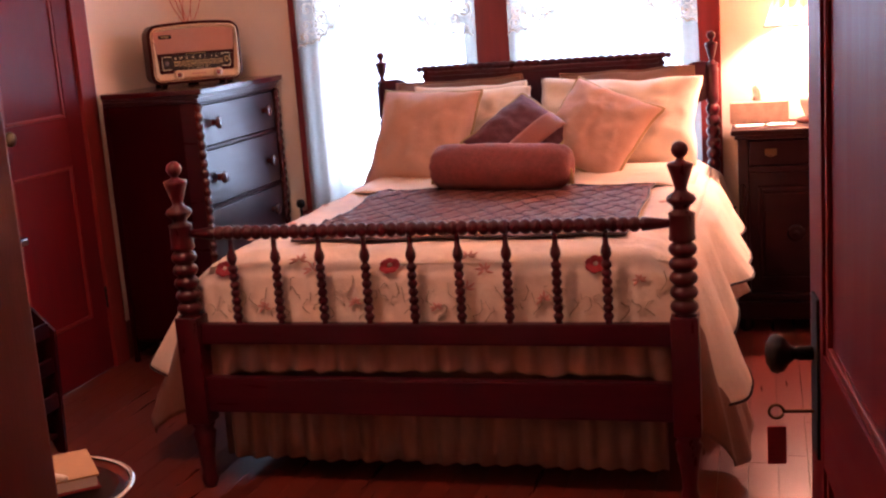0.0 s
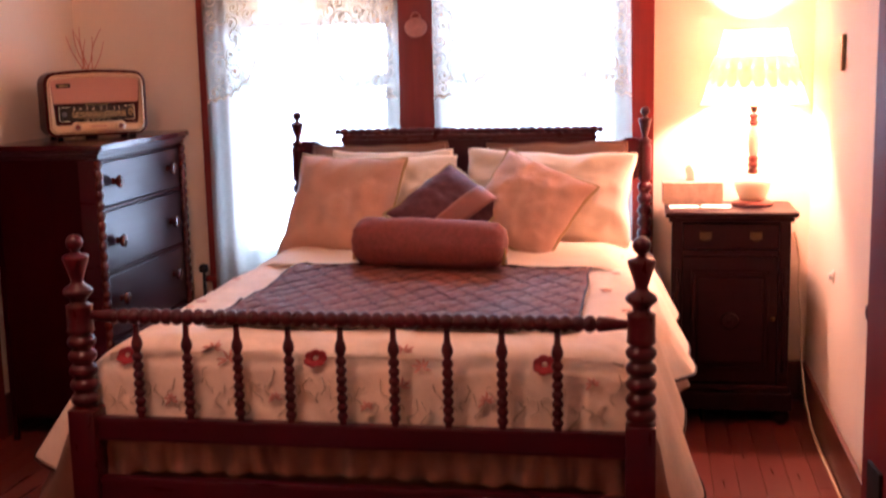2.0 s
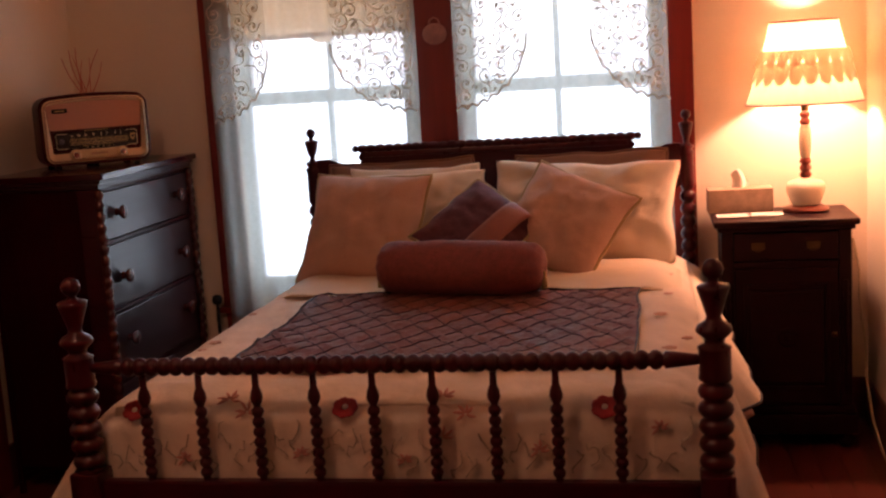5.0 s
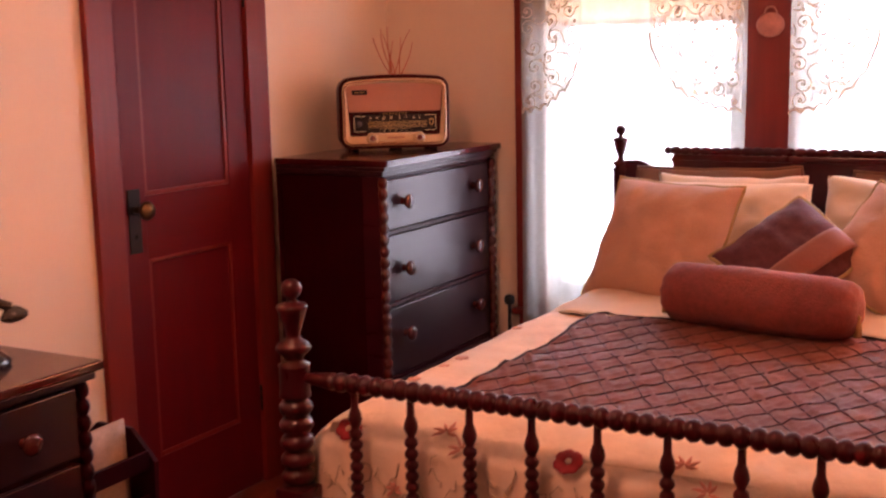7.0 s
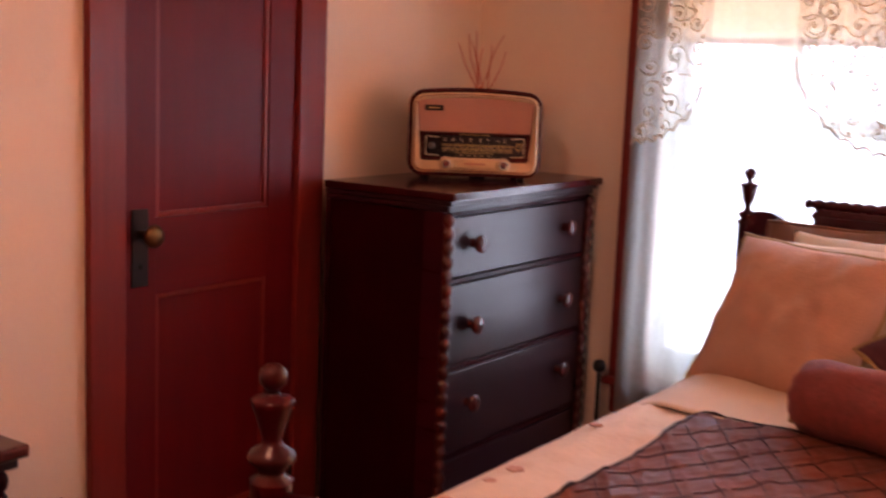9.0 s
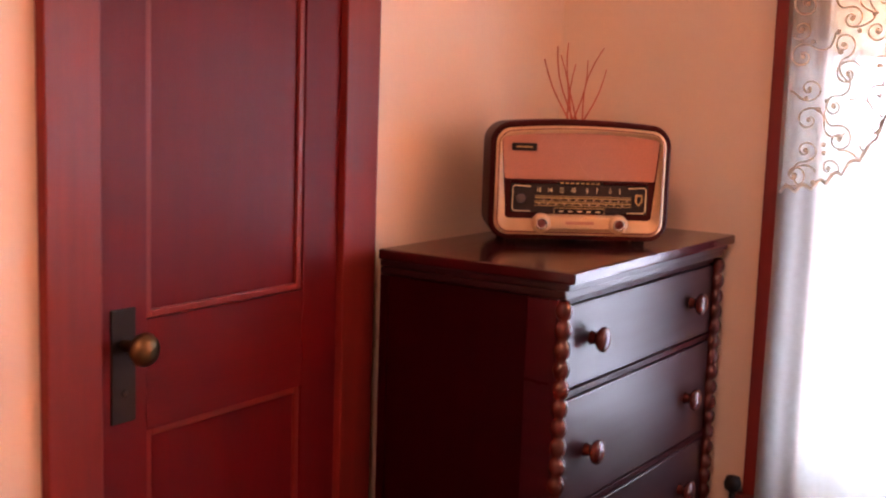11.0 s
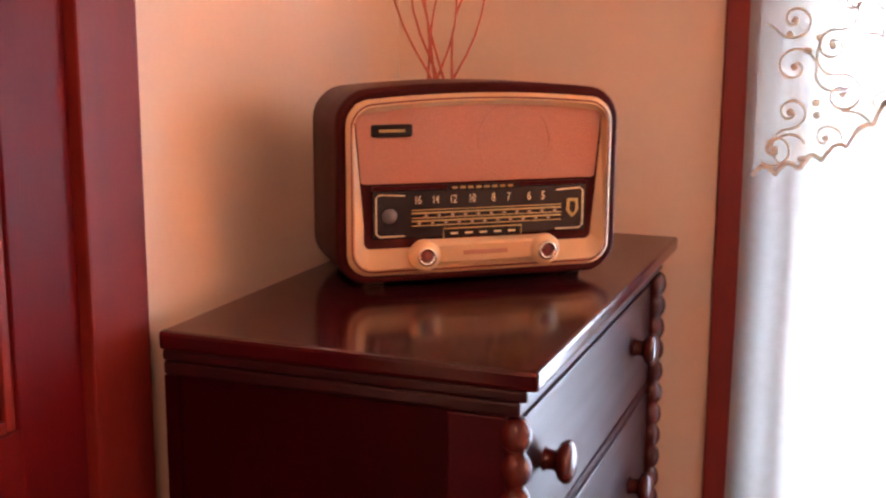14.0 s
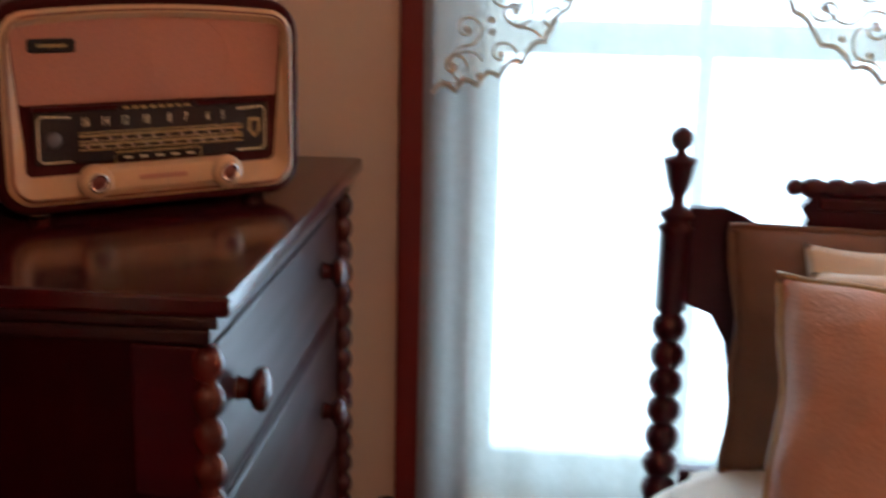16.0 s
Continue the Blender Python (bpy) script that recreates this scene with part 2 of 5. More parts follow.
def box(x0, x1, y0, y1, z0, z1, bevel=0.0, bm=None):
    """A box with edges rounded by bevel."""
    own = bmesh.new()
    bmesh.ops.create_cube(own, size=1, matrix=Matrix.LocRotScale(((x0 + x1) / 2, (y0 + y1) / 2, (z0 + z1) / 2), None, (x1 - x0, y1 - y0, z1 - z0)))
    if bevel:
        bmesh.ops.bevel(own, geom=own.edges[:], offset=bevel, segments=2, profile=0.6, affect="EDGES")
    if bm is None:
        return own
    return merge(bm, own)


def merge(bm, own, m=None):
    if m is not None:
        bmesh.ops.transform(own, matrix=m, verts=own.verts)
    me = bpy.data.meshes.new("tmp")
    own.to_mesh(me)
    own.free()
    bm.from_mesh(me)
    bpy.data.meshes.remove(me)
    return bm


def lathe(profile, seg=20, m=None, bm=None):
    """A turned shape: profile of (radius, height) about z."""
    own = bmesh.new()
    rings = []
    for r, z in profile:
        rings.append([own.verts.new((max(r, 1e-4) * math.cos(2 * math.pi * k / seg), max(r, 1e-4) * math.sin(2 * math.pi * k / seg), z)) for k in range(seg)])
    for a, b in zip(rings, rings[1:]):
        for k in range(seg):
            own.faces.new((a[k], a[(k + 1) % seg], b[(k + 1) % seg], b[k]))
    own.faces.new(rings[0][::-1])
    own.faces.new(rings[-1])
    if m is not None:
        bmesh.ops.transform(own, matrix=m, verts=own.verts)
    if bm is None:
        return own
    return merge(bm, own)


def beads(z0, z1, n, rmin, rmax, steps=6):
    """The profile of a row of spool-turned beads."""
    out = []
    for k in range(n):
        for j in range(steps):
            f = j / steps
            out.append((rmin + (rmax - rmin) * math.sin(math.pi * f) ** 0.7, z0 + (z1 - z0) * (k + f) / n))
    out.append((rmin, z1))
    return out


def tube(points, r, seg=8, bm=None, closed=False):
    own = bmesh.new()
    pts = [Vector(p) for p in points]
    n = len(pts)
    rings = []
    up = Vector((0.13, 0.21, 0.97)).normalized()
    for i, p in enumerate(pts):
        a = pts[(i - 1) % n] if closed or i else p
        b = pts[(i + 1) % n] if closed or i < n - 1 else p
        d = (b - a).normalized()
        s = d.cross(up)
        s = s.normalized() if s.length > 1e-4 else Vector((1, 0, 0))
        t = s.cross(d)
        rr = r[i] if isinstance(r, (list, tuple)) else r
        rings.append([own.verts.new(p + rr * (math.cos(2 * math.pi * k / seg) * s + math.sin(2 * math.pi * k / seg) * t)) for k in range(seg)])
    for i in range(n if closed else n - 1):
        a, b = rings[i], rings[(i + 1) % n]
        for k in range(seg):
            own.faces.new((a[k], a[(k + 1) % seg], b[(k + 1) % seg], b[k]))
    if not closed:
        own.faces.new(rings[0][::-1])
        own.faces.new(rings[-1])
    if bm is None:
        return own
    return merge(bm, own)


def sheet(fn, nu, nv, thick=0.0):
    """A surface fn(u, v), u and v from 0 to 1; thick gives it a back."""
    own = bmesh.new()
    g = [[own.verts.new(fn(i / nu, j / nv)) for i in range(nu + 1)] for j in range(nv + 1)]
    for j in range(nv):
        for i in range(nu):
            own.faces.new((g[j][i], g[j][i + 1], g[j + 1][i + 1], g[j + 1][i]))
    if thick:
        bmesh.ops.recalc_face_normals(own, faces=own.faces)
        bmesh.ops.solidify(own, geom=own.faces[:], thickness=thick)
    return own


def outline(points, depth, bevel=0.0):
    """A flat shape in x and z, pulled out along y by depth."""
    own = bmesh.new()
    f = own.faces.new([own.verts.new((x, 0, z)) for x, z in points])
    r = bmesh.ops.extrude_face_region(own, geom=[f])
    bmesh.ops.translate(own, verts=[v for v in r["geom"] if isinstance(v, bmesh.types.BMVert)], vec=(0, depth, 0))
    if bevel:
        bmesh.ops.bevel(own, geom=own.edges[:], offset=bevel, segments=2, affect="EDGES")
    return own


def rounded(w, h, r, bow=0.0, n=6, x=0.0, z=0.0):
    """The outline of a rounded rectangle, its top bowed up by bow."""
    pts = []
    for cx, cz, a0 in ((w / 2 - r, -h / 2 + r, -90), (w / 2 - r, h / 2 - r, 0), (-w / 2 + r, h / 2 - r, 90), (-w / 2 + r, -h / 2 + r, 180)):
        for k in range(n + 1):
            a = radians(a0 + 90 * k / n)
            pts.append((cx + r * math.cos(a), cz + r * math.sin(a)))
        if a0 == 0:
            pts += [(w / 2 - r - (w - 2 * r) * k / 10, h / 2) for k in range(1, 10)]
    return [(x + px, z + pz + (bow * (1 - (2 * px / w) ** 2) if pz > 0 else 0)) for px, pz in pts]


def wobble(x, y, z, s=1.0):
    return noise.noise((x * s, y * s, z * s))

# ---- room ----
XL, XR, YW, YF, ZC = -2.61, 0.46, 5.16, 1.02, 2.55
YB, XH0, XH1 = -1.3, -1.1, 1.0


def structure(name, bm, mat, label, category):
    return tagged(part(name, bm, mat), label, category, kind="structure")


floor = structure("floor", box(XL - 0.1, XR + 0.1, YB, YW + 0.12, -0.06, -0.012), FLOOR_GAP, "reddish varnished strip wood floor of the bedroom", "floor")
ceiling = structure("ceiling", box(-2.9, 1.3, YB - 0.1, YW + 0.2, ZC, ZC + 0.08), CEILING, "plain cream painted bedroom ceiling", "ceiling")

# unseen ceiling light, added as fill for the walls and bed foot
opal = bpy.data.materials.new("fill_dome_glass")
opal.use_nodes = True
oe = opal.node_tree.nodes["Principled BSDF"]
oe.inputs["Base Color"].default_value = (0.8, 0.75, 0.65, 1)
oe.inputs["Emission Color"].default_value, oe.inputs["Emission Strength"].default_value = (1.0, 0.66, 0.40, 1), CEIL_FILL
fill_light = thing("fill_ceiling_light", "unseen opal dome light added to the ceiling as fill", "ceiling light", pose(-1.35, 2.15, ZC))
part("canopy", lathe([(0.13, -0.022), (0.135, -0.012), (0.13, -0.001)], 30), BRASS_OLD, fill_light, "brass canopy ring", smooth=True)
part("globe", lathe([(0.001, -0.12), (0.06, -0.112), (0.10, -0.085), (0.12, -0.05), (0.122, -0.0225)], 30), opal, fill_light, "glowing opal dome of the added fill light", smooth=True)

# closet door opening in the left wall
DY0, DY1, DZ = 3.645, 4.255, 2.03
bm = box(XL - 0.12, XL, YF - 0.1, DY0, 0, ZC)
box(XL - 0.12, XL, DY1, YW, 0, ZC, bm=bm)
box(XL - 0.12, XL, DY0, DY1, DZ, ZC, bm=bm)
wall_west = structure("wall_west", bm, PLASTER, "cream plaster wall beside the closet door", "wall")
structure("closet_back", box(XL - 0.75, XL - 0.70, DY0 - 0.3, DY1 + 0.3, 0, ZC), PLASTER, "plain closet wall behind the shut door", "wall")

# window wall with two openings
WA, WB, WC, WD, WZ0, WZ1 = -1.93, -1.19, -1.02, -0.25, 0.52, 2.10
bm = box(XL - 0.12, WA, YW, YW + 0.14, 0, ZC)
box(WB, WC, YW, YW + 0.14, 0, ZC, bm=bm)
box(WD, XR + 0.12, YW, YW + 0.14, 0, ZC, bm=bm)
for a, b in ((WA, WB), (WC, WD)):
    box(a, b, YW, YW + 0.14, 0, WZ0, bm=bm)
    box(a, b, YW, YW + 0.14, WZ1, ZC, bm=bm)
wall_north = structure("wall_north", bm, PLASTER, "cream plaster wall with two tall windows", "wall")
wall_east = structure("wall_east", box(XR, XR + 0.12, YF - 0.1, YW, 0, ZC), PLASTER, "cream plaster wall beside the nightstand", "wall")

# entrance wall with its doorway, and the hall behind it
OX0, OX1 = -0.66, 0.17
bm = box(XL, OX0, YF - 0.1, YF, 0, ZC)
box(OX1, XR, YF - 0.1, YF, 0, ZC, bm=bm)
box(OX0, OX1, YF - 0.1, YF, 2.06, ZC, bm=bm)
wall_south = structure("wall_south", bm, PLASTER, "cream plaster wall around the entrance doorway", "wall")
bm = box(XH0 - 0.1, XH0, YB, YF - 0.1, 0, ZC)
box(XH1, XH1 + 0.1, YB, YF - 0.1, 0, ZC, bm=bm)
box(XH0 - 0.1, XH1 + 0.1, YB - 0.1, YB, 0, ZC, bm=bm)
structure("wall_hall", bm, PLASTER, "plain cream walls of the hall", "wall")
structure("floor_hall", box(XR + 0.1, XH1, YB, YF - 0.1, -0.06, 0.0), FLOOR_WOOD, "varnished wood floor of the hall", "floor")


def casing(name, sides, head, label):
    """Door trim: two jamb boards and a head board with a small back band."""
    holder = tagged(new(name), label, "door trim", kind="structure")
    for b in sides:
        part("jamb_board", box(*b, bevel=0.004), CASING_WOOD, holder)
    part("head_board", box(*head, bevel=0.004), CASING_WOOD_X, holder)
    return holder


t = 0.022
trim_1 = casing("trim_1", [(XL + 0.001, XL + t, DY0 - 0.10, DY0 + 0.005, 0, DZ), (XL + 0.001, XL + t, DY1 - 0.005, DY1 + 0.10, 0, DZ)],
                (XL + 0.001, XL + t + 0.003, DY0 - 0.12, DY1 + 0.12, DZ + 0.001, DZ + 0.13), "red-brown stained wooden closet door casing")
trim_2 = casing("trim_2", [(OX0 - 0.10, OX0 + 0.02, YF - 0.12, YF + t, 0, 2.04), (OX1 - 0.004, OX1 + 0.10, YF - 0.12, YF + t, 0, 2.04)],
                (OX0 - 0.12, OX1 + 0.12, YF - 0.12, YF + t + 0.003, 2.041, 2.16), "dark red wooden casing of the entrance doorway")
trim_3 = tagged(new("trim_3"), "red-brown stained wooden window casing", "window trim", kind="structure")
for x0, x1 in ((WA - 0.116, WA + 0.005), (WB - 0.005, WC + 0.005), (WD - 0.005, WD + 0.10)):
    part("jamb_board", box(x0, x1, YW - t, YW - 0.001, WZ0 - 0.03, WZ1 + 0.01, bevel=0.004), CASING_WOOD, trim_3)
part("head_board", box(WA - 0.13, WD + 0.12, YW - t - 0.003, YW - 0.001, WZ1 + 0.011, WZ1 + 0.14, bevel=0.004), CASING_WOOD_X, trim_3)
part("stool_board", box(WA - 0.13, WD + 0.12, YW - 0.045, YW - 0.001, WZ0 - 0.055, WZ0 - 0.031, bevel=0.005), CASING_WOOD_X, trim_3)
part("apron_board", box(WA - 0.11, WD + 0.10, YW - 0.018, YW - 0.001, WZ0 - 0.15, WZ0 - 0.056, bevel=0.004), CASING_WOOD_X, trim_3)

baseboard = tagged(new("baseboard"), "dark wooden baseboard along the walls", "baseboard", kind="structure")
for b in ((XL + 0.001, XL + 0.018, YF + 0.02, DY0 - 0.101, 0, 0.16), (XL + 0.001, XL + 0.018, DY1 + 0.101, YW - 0.001, 0, 0.16), (XL + 0.018, XR - 0.018, YW - 0.018, YW - 0.001, 0, 0.16),
          (XR - 0.018, XR - 0.001, YF + 0.03, YW - 0.001, 0, 0.16)):
    part("skirting_board", box(*b, bevel=0.004), SKIRTING, baseboard)


def window(name, a, b, my):
    """A double-hung window: outer frame, two sashes with a muntin, panes."""
    w = tagged(new(name), "white-painted double-hung window behind sheer curtains", "window", kind="structure")
    f = box(a, a + 0.011, YW + 0.03, YW + 0.13, WZ0, WZ1)
    box(b - 0.03, b, YW + 0.03, YW + 0.13, WZ0, WZ1, bm=f)
    box(a + 0.011, b - 0.03, YW + 0.03, YW + 0.13, WZ0, WZ0 + 0.03, bm=f)
    box(a + 0.011, b - 0.03, YW + 0.03, YW + 0.13, WZ1 - 0.03, WZ1, bm=f)
    part("window_frame", f, WINDOW_PAINT, w)
    for nm, z0, z1, y in (("lower_sash", WZ0 + 0.03, 1.335, YW + 0.045), ("upper_sash", 1.295, WZ1 - 0.03, YW + 0.085)):
        s = box(a + 0.012, a + 0.045, y, y + 0.035, z0, z1)
        box(b - 0.062, b - 0.031, y, y + 0.035, z0, z1, bm=s)
        box(a + 0.045, b - 0.062, y, y + 0.035, z0, z0 + 0.045, bm=s)
        box(a + 0.045, b - 0.062, y, y + 0.035, z1 - 0.045, z1, bm=s)
        box(my - 0.011, my + 0.011, y + 0.005, y + 0.03, z0 + 0.045, z1 - 0.045, bm=s)
        sash = part(nm, s, WINDOW_PAINT, w)
        for p0, p1 in ((a + 0.043, my - 0.009), (my + 0.009, b - 0.060)):
            pane = part("pane", box(p0, p1, y + 0.016, y + 0.019, z0 + 0.043, z1 - 0.043), GLASS, sash)
            pane.visible_shadow = False
    return w


window("window_1", WA, WB, -1.555)
window("window_2", WC, WD, -0.655)


# ---- doors ----
def panel_door(name, label, width, height, thick, m, stile, rails, knob_side, knob_z, kind="structure"):
    """A panelled door in its own x and z, hinge at x = 0, front towards -y."""
    d = tagged(new(name), label, "door", kind=kind)
    d.matrix_world = m
    b = box(0.001, stile, 0, thick, 0.004, height, bevel=0.002)
    box(width - stile, width - 0.001, 0, thick, 0.004, height, bevel=0.002, bm=b)
    part("stile", b, RED_WOOD, d)
    for z0, z1 in rails:
        part("rail", box(stile, width - stile, 0.0005, thick - 0.0005, z0, z1), RED_WOOD_X, d)
    for (a0, a1), (b0, b1) in zip(rails, rails[1:]):
        p = box(stile, width - stile, 0.011, thick - 0.011, a1, b0)
        part("panel", p, RED_WOOD, d)
        mo = bmesh.new()
        for q in ((stile, stile + 0.014, a1, b0), (width - stile - 0.014, width - stile, a1, b0)):
            box(q[0], q[1], 0.004, 0.012, q[2], q[3], bevel=0.003, bm=mo)
        for q in ((stile + 0.014, width - stile - 0.014, a1, a1 + 0.014), (stile + 0.014, width - stile - 0.014, b0 - 0.014, b0)):
            box(q[0], q[1], 0.004, 0.012, q[2], q[3], bevel=0.003, bm=mo)
        part("panel_moulding", mo, CASING_WOOD, d)
    return d


KNOB = [(0.010, 0), (0.010, 0.018), (0.008, 0.026), (0.014, 0.033), (0.025, 0.041), (0.028, 0.05), (0.025, 0.058), (0.014, 0.064), (0.001, 0.066)]
turn_y = Matrix.Rotation(radians(90), 4, "X")

# closet door: local x runs along -y of the room, front faces +x
closet = panel_door("door_1", "closed red-stained two-panel closet door with brass knob", DY1 - DY0 - 0.008, DZ - 0.004, 0.035, Matrix.Translation((XL + 0.006, DY0 + 0.004, 0)) @ Matrix.Rotation(radians(90), 4, "Z"), 0.105,
                    [(0.004, 0.24), (0.86, 1.05), (1.90, DZ - 0.004)], 1, 1.0)
plate = part("lock_plate", box(0.028, 0.078, -0.004, 0.002, 0.885, 1.075, bevel=0.002), IRON_DARK, closet, "dark iron lock plate")
part("door_knob", lathe(KNOB, 20, Matrix.Translation((0.053, -0.003, 1.015)) @ turn_y), BRASS_OLD, closet, "aged brass door knob", True)
part("key_hole", lathe([(0.006, 0), (0.006, 0.002)], 12, Matrix.Translation((0.053, -0.0045, 0.935)) @ turn_y), PHONE_BLACK, plate)
for z in (0.3, 1.66):
    part("hinge", lathe(beads(z - 0.045, z + 0.045, 3, 0.0075, 0.009, 4), 10, Matrix.Translation((0.607, -0.006, 0))), IRON_DARK, closet, "dark iron hinge", True)

# entrance door, standing open into the room
EDGE, HINGE = Vector((0.085, 1.80, 0)), Vector((0.165, 1.045, 0))
ang = math.atan2(EDGE.y - HINGE.y, EDGE.x - HINGE.x)
wd = (EDGE - HINGE).length
entry = panel_door("door_2", "red-stained panelled entrance door standing open, key in lock", wd, 2.03, 0.036, Matrix.Translation(HINGE) @ Matrix.Rotation(ang, 4, "Z") @ Matrix.Diagonal((1, -1, 1, 1)), 0.11,
                   [(0.004, 0.24), (0.70, 0.86), (1.93, 2.03)], 1, 0.83)
part("lock_plate", box(wd - 0.085, wd - 0.035, -0.004, 0.002, 0.70, 0.93, bevel=0.002), IRON_DARK, entry, "dark iron lock plate")
part("door_knob", lathe(KNOB, 20, Matrix.Translation((wd - 0.05, -0.003, 0.845)) @ turn_y), IRON_DARK, entry, "dark metal door knob", True)
key = part("key", tube([(wd - 0.055, 0, 0.762), (wd - 0.055, -0.045, 0.762)], 0.0025), BRASS_OLD, entry, "small brass key")
part("key_bow", tube([(wd - 0.055, -0.055 + 0.010 * math.cos(a * 0.5236), 0.762 + 0.010 * math.sin(a * 0.5236)) for a in range(12)], 0.0022, closed=True), BRASS_OLD, key)
part("key_tag", box(wd - 0.057, wd - 0.053, -0.068, -0.042, 0.684, 0.740, bevel=0.0015), FLOWER_RED, key, "red-brown leather key tag")

# ---- bed ----
BX0, BX1, BYF, BYH = -1.603, -0.184, 3.11, 5.07


def ball(c, r, n=6):
    return [(r * math.sin(math.pi * k / n), c - r * math.cos(math.pi * k / n)) for k in range(n + 1)]


bed = thing("bed", "dark spool-turned wooden double bed with four finialed posts", "bed", pose((BX0 + BX1) / 2, (BYF + BYH) / 2, 0))
INV = bed.matrix_world.inverted()


def bed_part(name, bm, mat, label="", smooth=True):
    bmesh.ops.transform(bm, matrix=INV, verts=bm.verts)
    return part(name, bm, mat, bed, label, smooth)


foot_profile = ([(0.018, 0), (0.022, 0.01), (0.026, 0.03), (0.020, 0.05), (0.024, 0.10), (0.032, 0.15), (0.036, 0.175), (0.028, 0.185), (0.036, 0.20), (0.034, 0.205)])
upper = beads(0.535, 0.725, 5, 0.023, 0.037) + [(0.033, 0.73), (0.035, 0.735), (0.033, 0.745), (0.033, 0.795), (0.035, 0.80), (0.020, 0.808), (0.022, 0.818), (0.037, 0.832), (0.038, 0.838), (0.034, 0.846), (0.018, 0.856),
         (0.015, 0.865), (0.021, 0.885), (0.031, 0.915), (0.034, 0.926), (0.031, 0.930), (0.014, 0.934), (0.009, 0.942)] + ball(0.963, 0.0225)[1:]
for x in (BX0, BX1):
    b = lathe(foot_profile, 20)
    box(-0.036, 0.036, -0.036, 0.036, 0.205, 0.53, bevel=0.004, bm=b)
    lathe([(0.030, 0.53), (0.036, 0.533)] + upper, 22, bm=b)
    bmesh.ops.translate(b, verts=b.verts, vec=(x, BYF, 0))
    bed_part("foot_post", b, BED_WOOD)
head_upper = beads(0.44, 0.90, 10, 0.017, 0.029) + [(0.026, 0.91), (0.026, 1.03), (0.030, 1.04), (0.020, 1.048), (0.027, 1.058), (0.028, 1.063), (0.012, 1.072), (0.010, 1.085), (0.018, 1.105), (0.026, 1.140), (0.027, 1.147), (0.010, 1.152), (0.007, 1.158)] + ball(1.177, 0.0185)[1:]
for x in (BX0, BX1):
    b = lathe(foot_profile, 20)
    box(-0.034, 0.034, -0.034, 0.034, 0.205, 0.43, bevel=0.004, bm=b)
    lathe([(0.026, 0.43)] + head_upper, 20, bm=b)
    bmesh.ops.translate(b, verts=b.verts, vec=(x, BYH, 0))
    bed_part("head_post", b, BED_WOOD)

# foot rail, spindles and cross boards
along_x = Matrix.Rotation(radians(90), 4, "Y")
L = BX1 - BX0
rail = [(0.011, 0.03), (0.013, 0.05), (0.018, 0.09), (0.019, 0.10), (0.013, 0.105)] + beads(0.106, L - 0.106, 42, 0.0135, 0.0215, 5) + [(0.013, L - 0.105), (0.019, L - 0.10), (0.018, L - 0.09), (0.013, L - 0.05), (0.011, L - 0.03)]
bed_part("foot_rail", lathe(rail, 16, Matrix.Translation((BX0, BYF, 0.774)) @ along_x), BED_WOOD)
sp = [(0.008, 0.50), (0.010, 0.512)] + beads(0.515, 0.68, 7, 0.008, 0.0145, 5) + [(0.009, 0.684), (0.013, 0.692), (0.015, 0.70), (0.013, 0.712), (0.008, 0.725), (0.0075, 0.755), (0.0075, 0.77)]
for k in range(9):
    bed_part("spindle", lathe(sp, 12, Matrix.Translation((-1.452 + k * 0.1338, BYF, 0))), BED_WOOD)
bed_part("cross_board", box(BX0 + 0.03, BX1 - 0.03, BYF - 0.016, BYF + 0.016, 0.447, 0.508, bevel=0.006), BED_PANEL, smooth=False)
bed_part("cross_board", box(BX0 + 0.03, BX1 - 0.03, BYF - 0.018, BYF + 0.018, 0.24, 0.346, bevel=0.006), BED_PANEL, smooth=False)
for x in (BX0, BX1):
    bed_part("side_rail", box(x - 0.013, x + 0.013, BYF + 0.03, BYH - 0.03, 0.24, 0.36, bevel=0.004), BED_PANEL, smooth=False)

# headboard with stepped shoulders and a spooled crest
right = [(BX1 - 0.16, 0.70), (BX1 - 0.125, 0.72), (BX1 - 0.10, 0.78), (BX1 - 0.085, 0.86), (BX1 - 0.06, 0.905), (BX1 - 0.02, 0.92),
         (BX1 - 0.02, 1.072), (BX1 - 0.07, 1.074), (BX1 - 0.10, 1.062), (BX1 - 0.135, 1.042), (BX1 - 0.170, 1.034), (BX1 - 0.190, 1.042), (BX1 - 0.195, 1.062), (BX1 - 0.185, 1.078), (BX1 - 0.20, 1.098)]
pts = right + [(BX0 + BX1 - x, z) for x, z in reversed(right)]
bed_part("headboard_panel", (lambda b: (bmesh.ops.translate(b, verts=b.verts, vec=(0, BYH - 0.012, 0)), b)[1])(outline(pts, 0.024)), BED_PANEL, smooth=False)
HL = 1.10
crest = [(0.001, 0)] + ball(0.014, 0.014)[1:-1] + beads(0.024, HL - 0.024, 30, 0.010, 0.016, 5) + ball(HL - 0.014, 0.014)[1:]
bed_part("headboard_crest", lathe(crest, 14, Matrix.Translation(((BX0 + BX1) / 2 - HL / 2, BYH, 1.108)) @ along_x), BED_WOOD)
bed_part("crest_moulding", box(-0.8935 - 0.50, -0.8935 + 0.50, BYH - 0.018, BYH + 0.018, 1.076, 1.096, bevel=0.004), BED_WOOD, smooth=False)
bed_part("head_crossbar", box(BX0 + 0.03, BX1 - 0.03, BYH - 0.014, BYH + 0.014, 0.58, 0.64, bevel=0.004), BED_WOOD, smooth=False)
bm = bmesh.new()
for k in range(5):
    box(BX0 + 0.014, BX1 - 0.014, 3.3 + k * 0.38, 3.37 + k * 0.38, 0.265, 0.285, bm=bm)
bed_part("slat_row", bm, BED_WOOD, smooth=False)

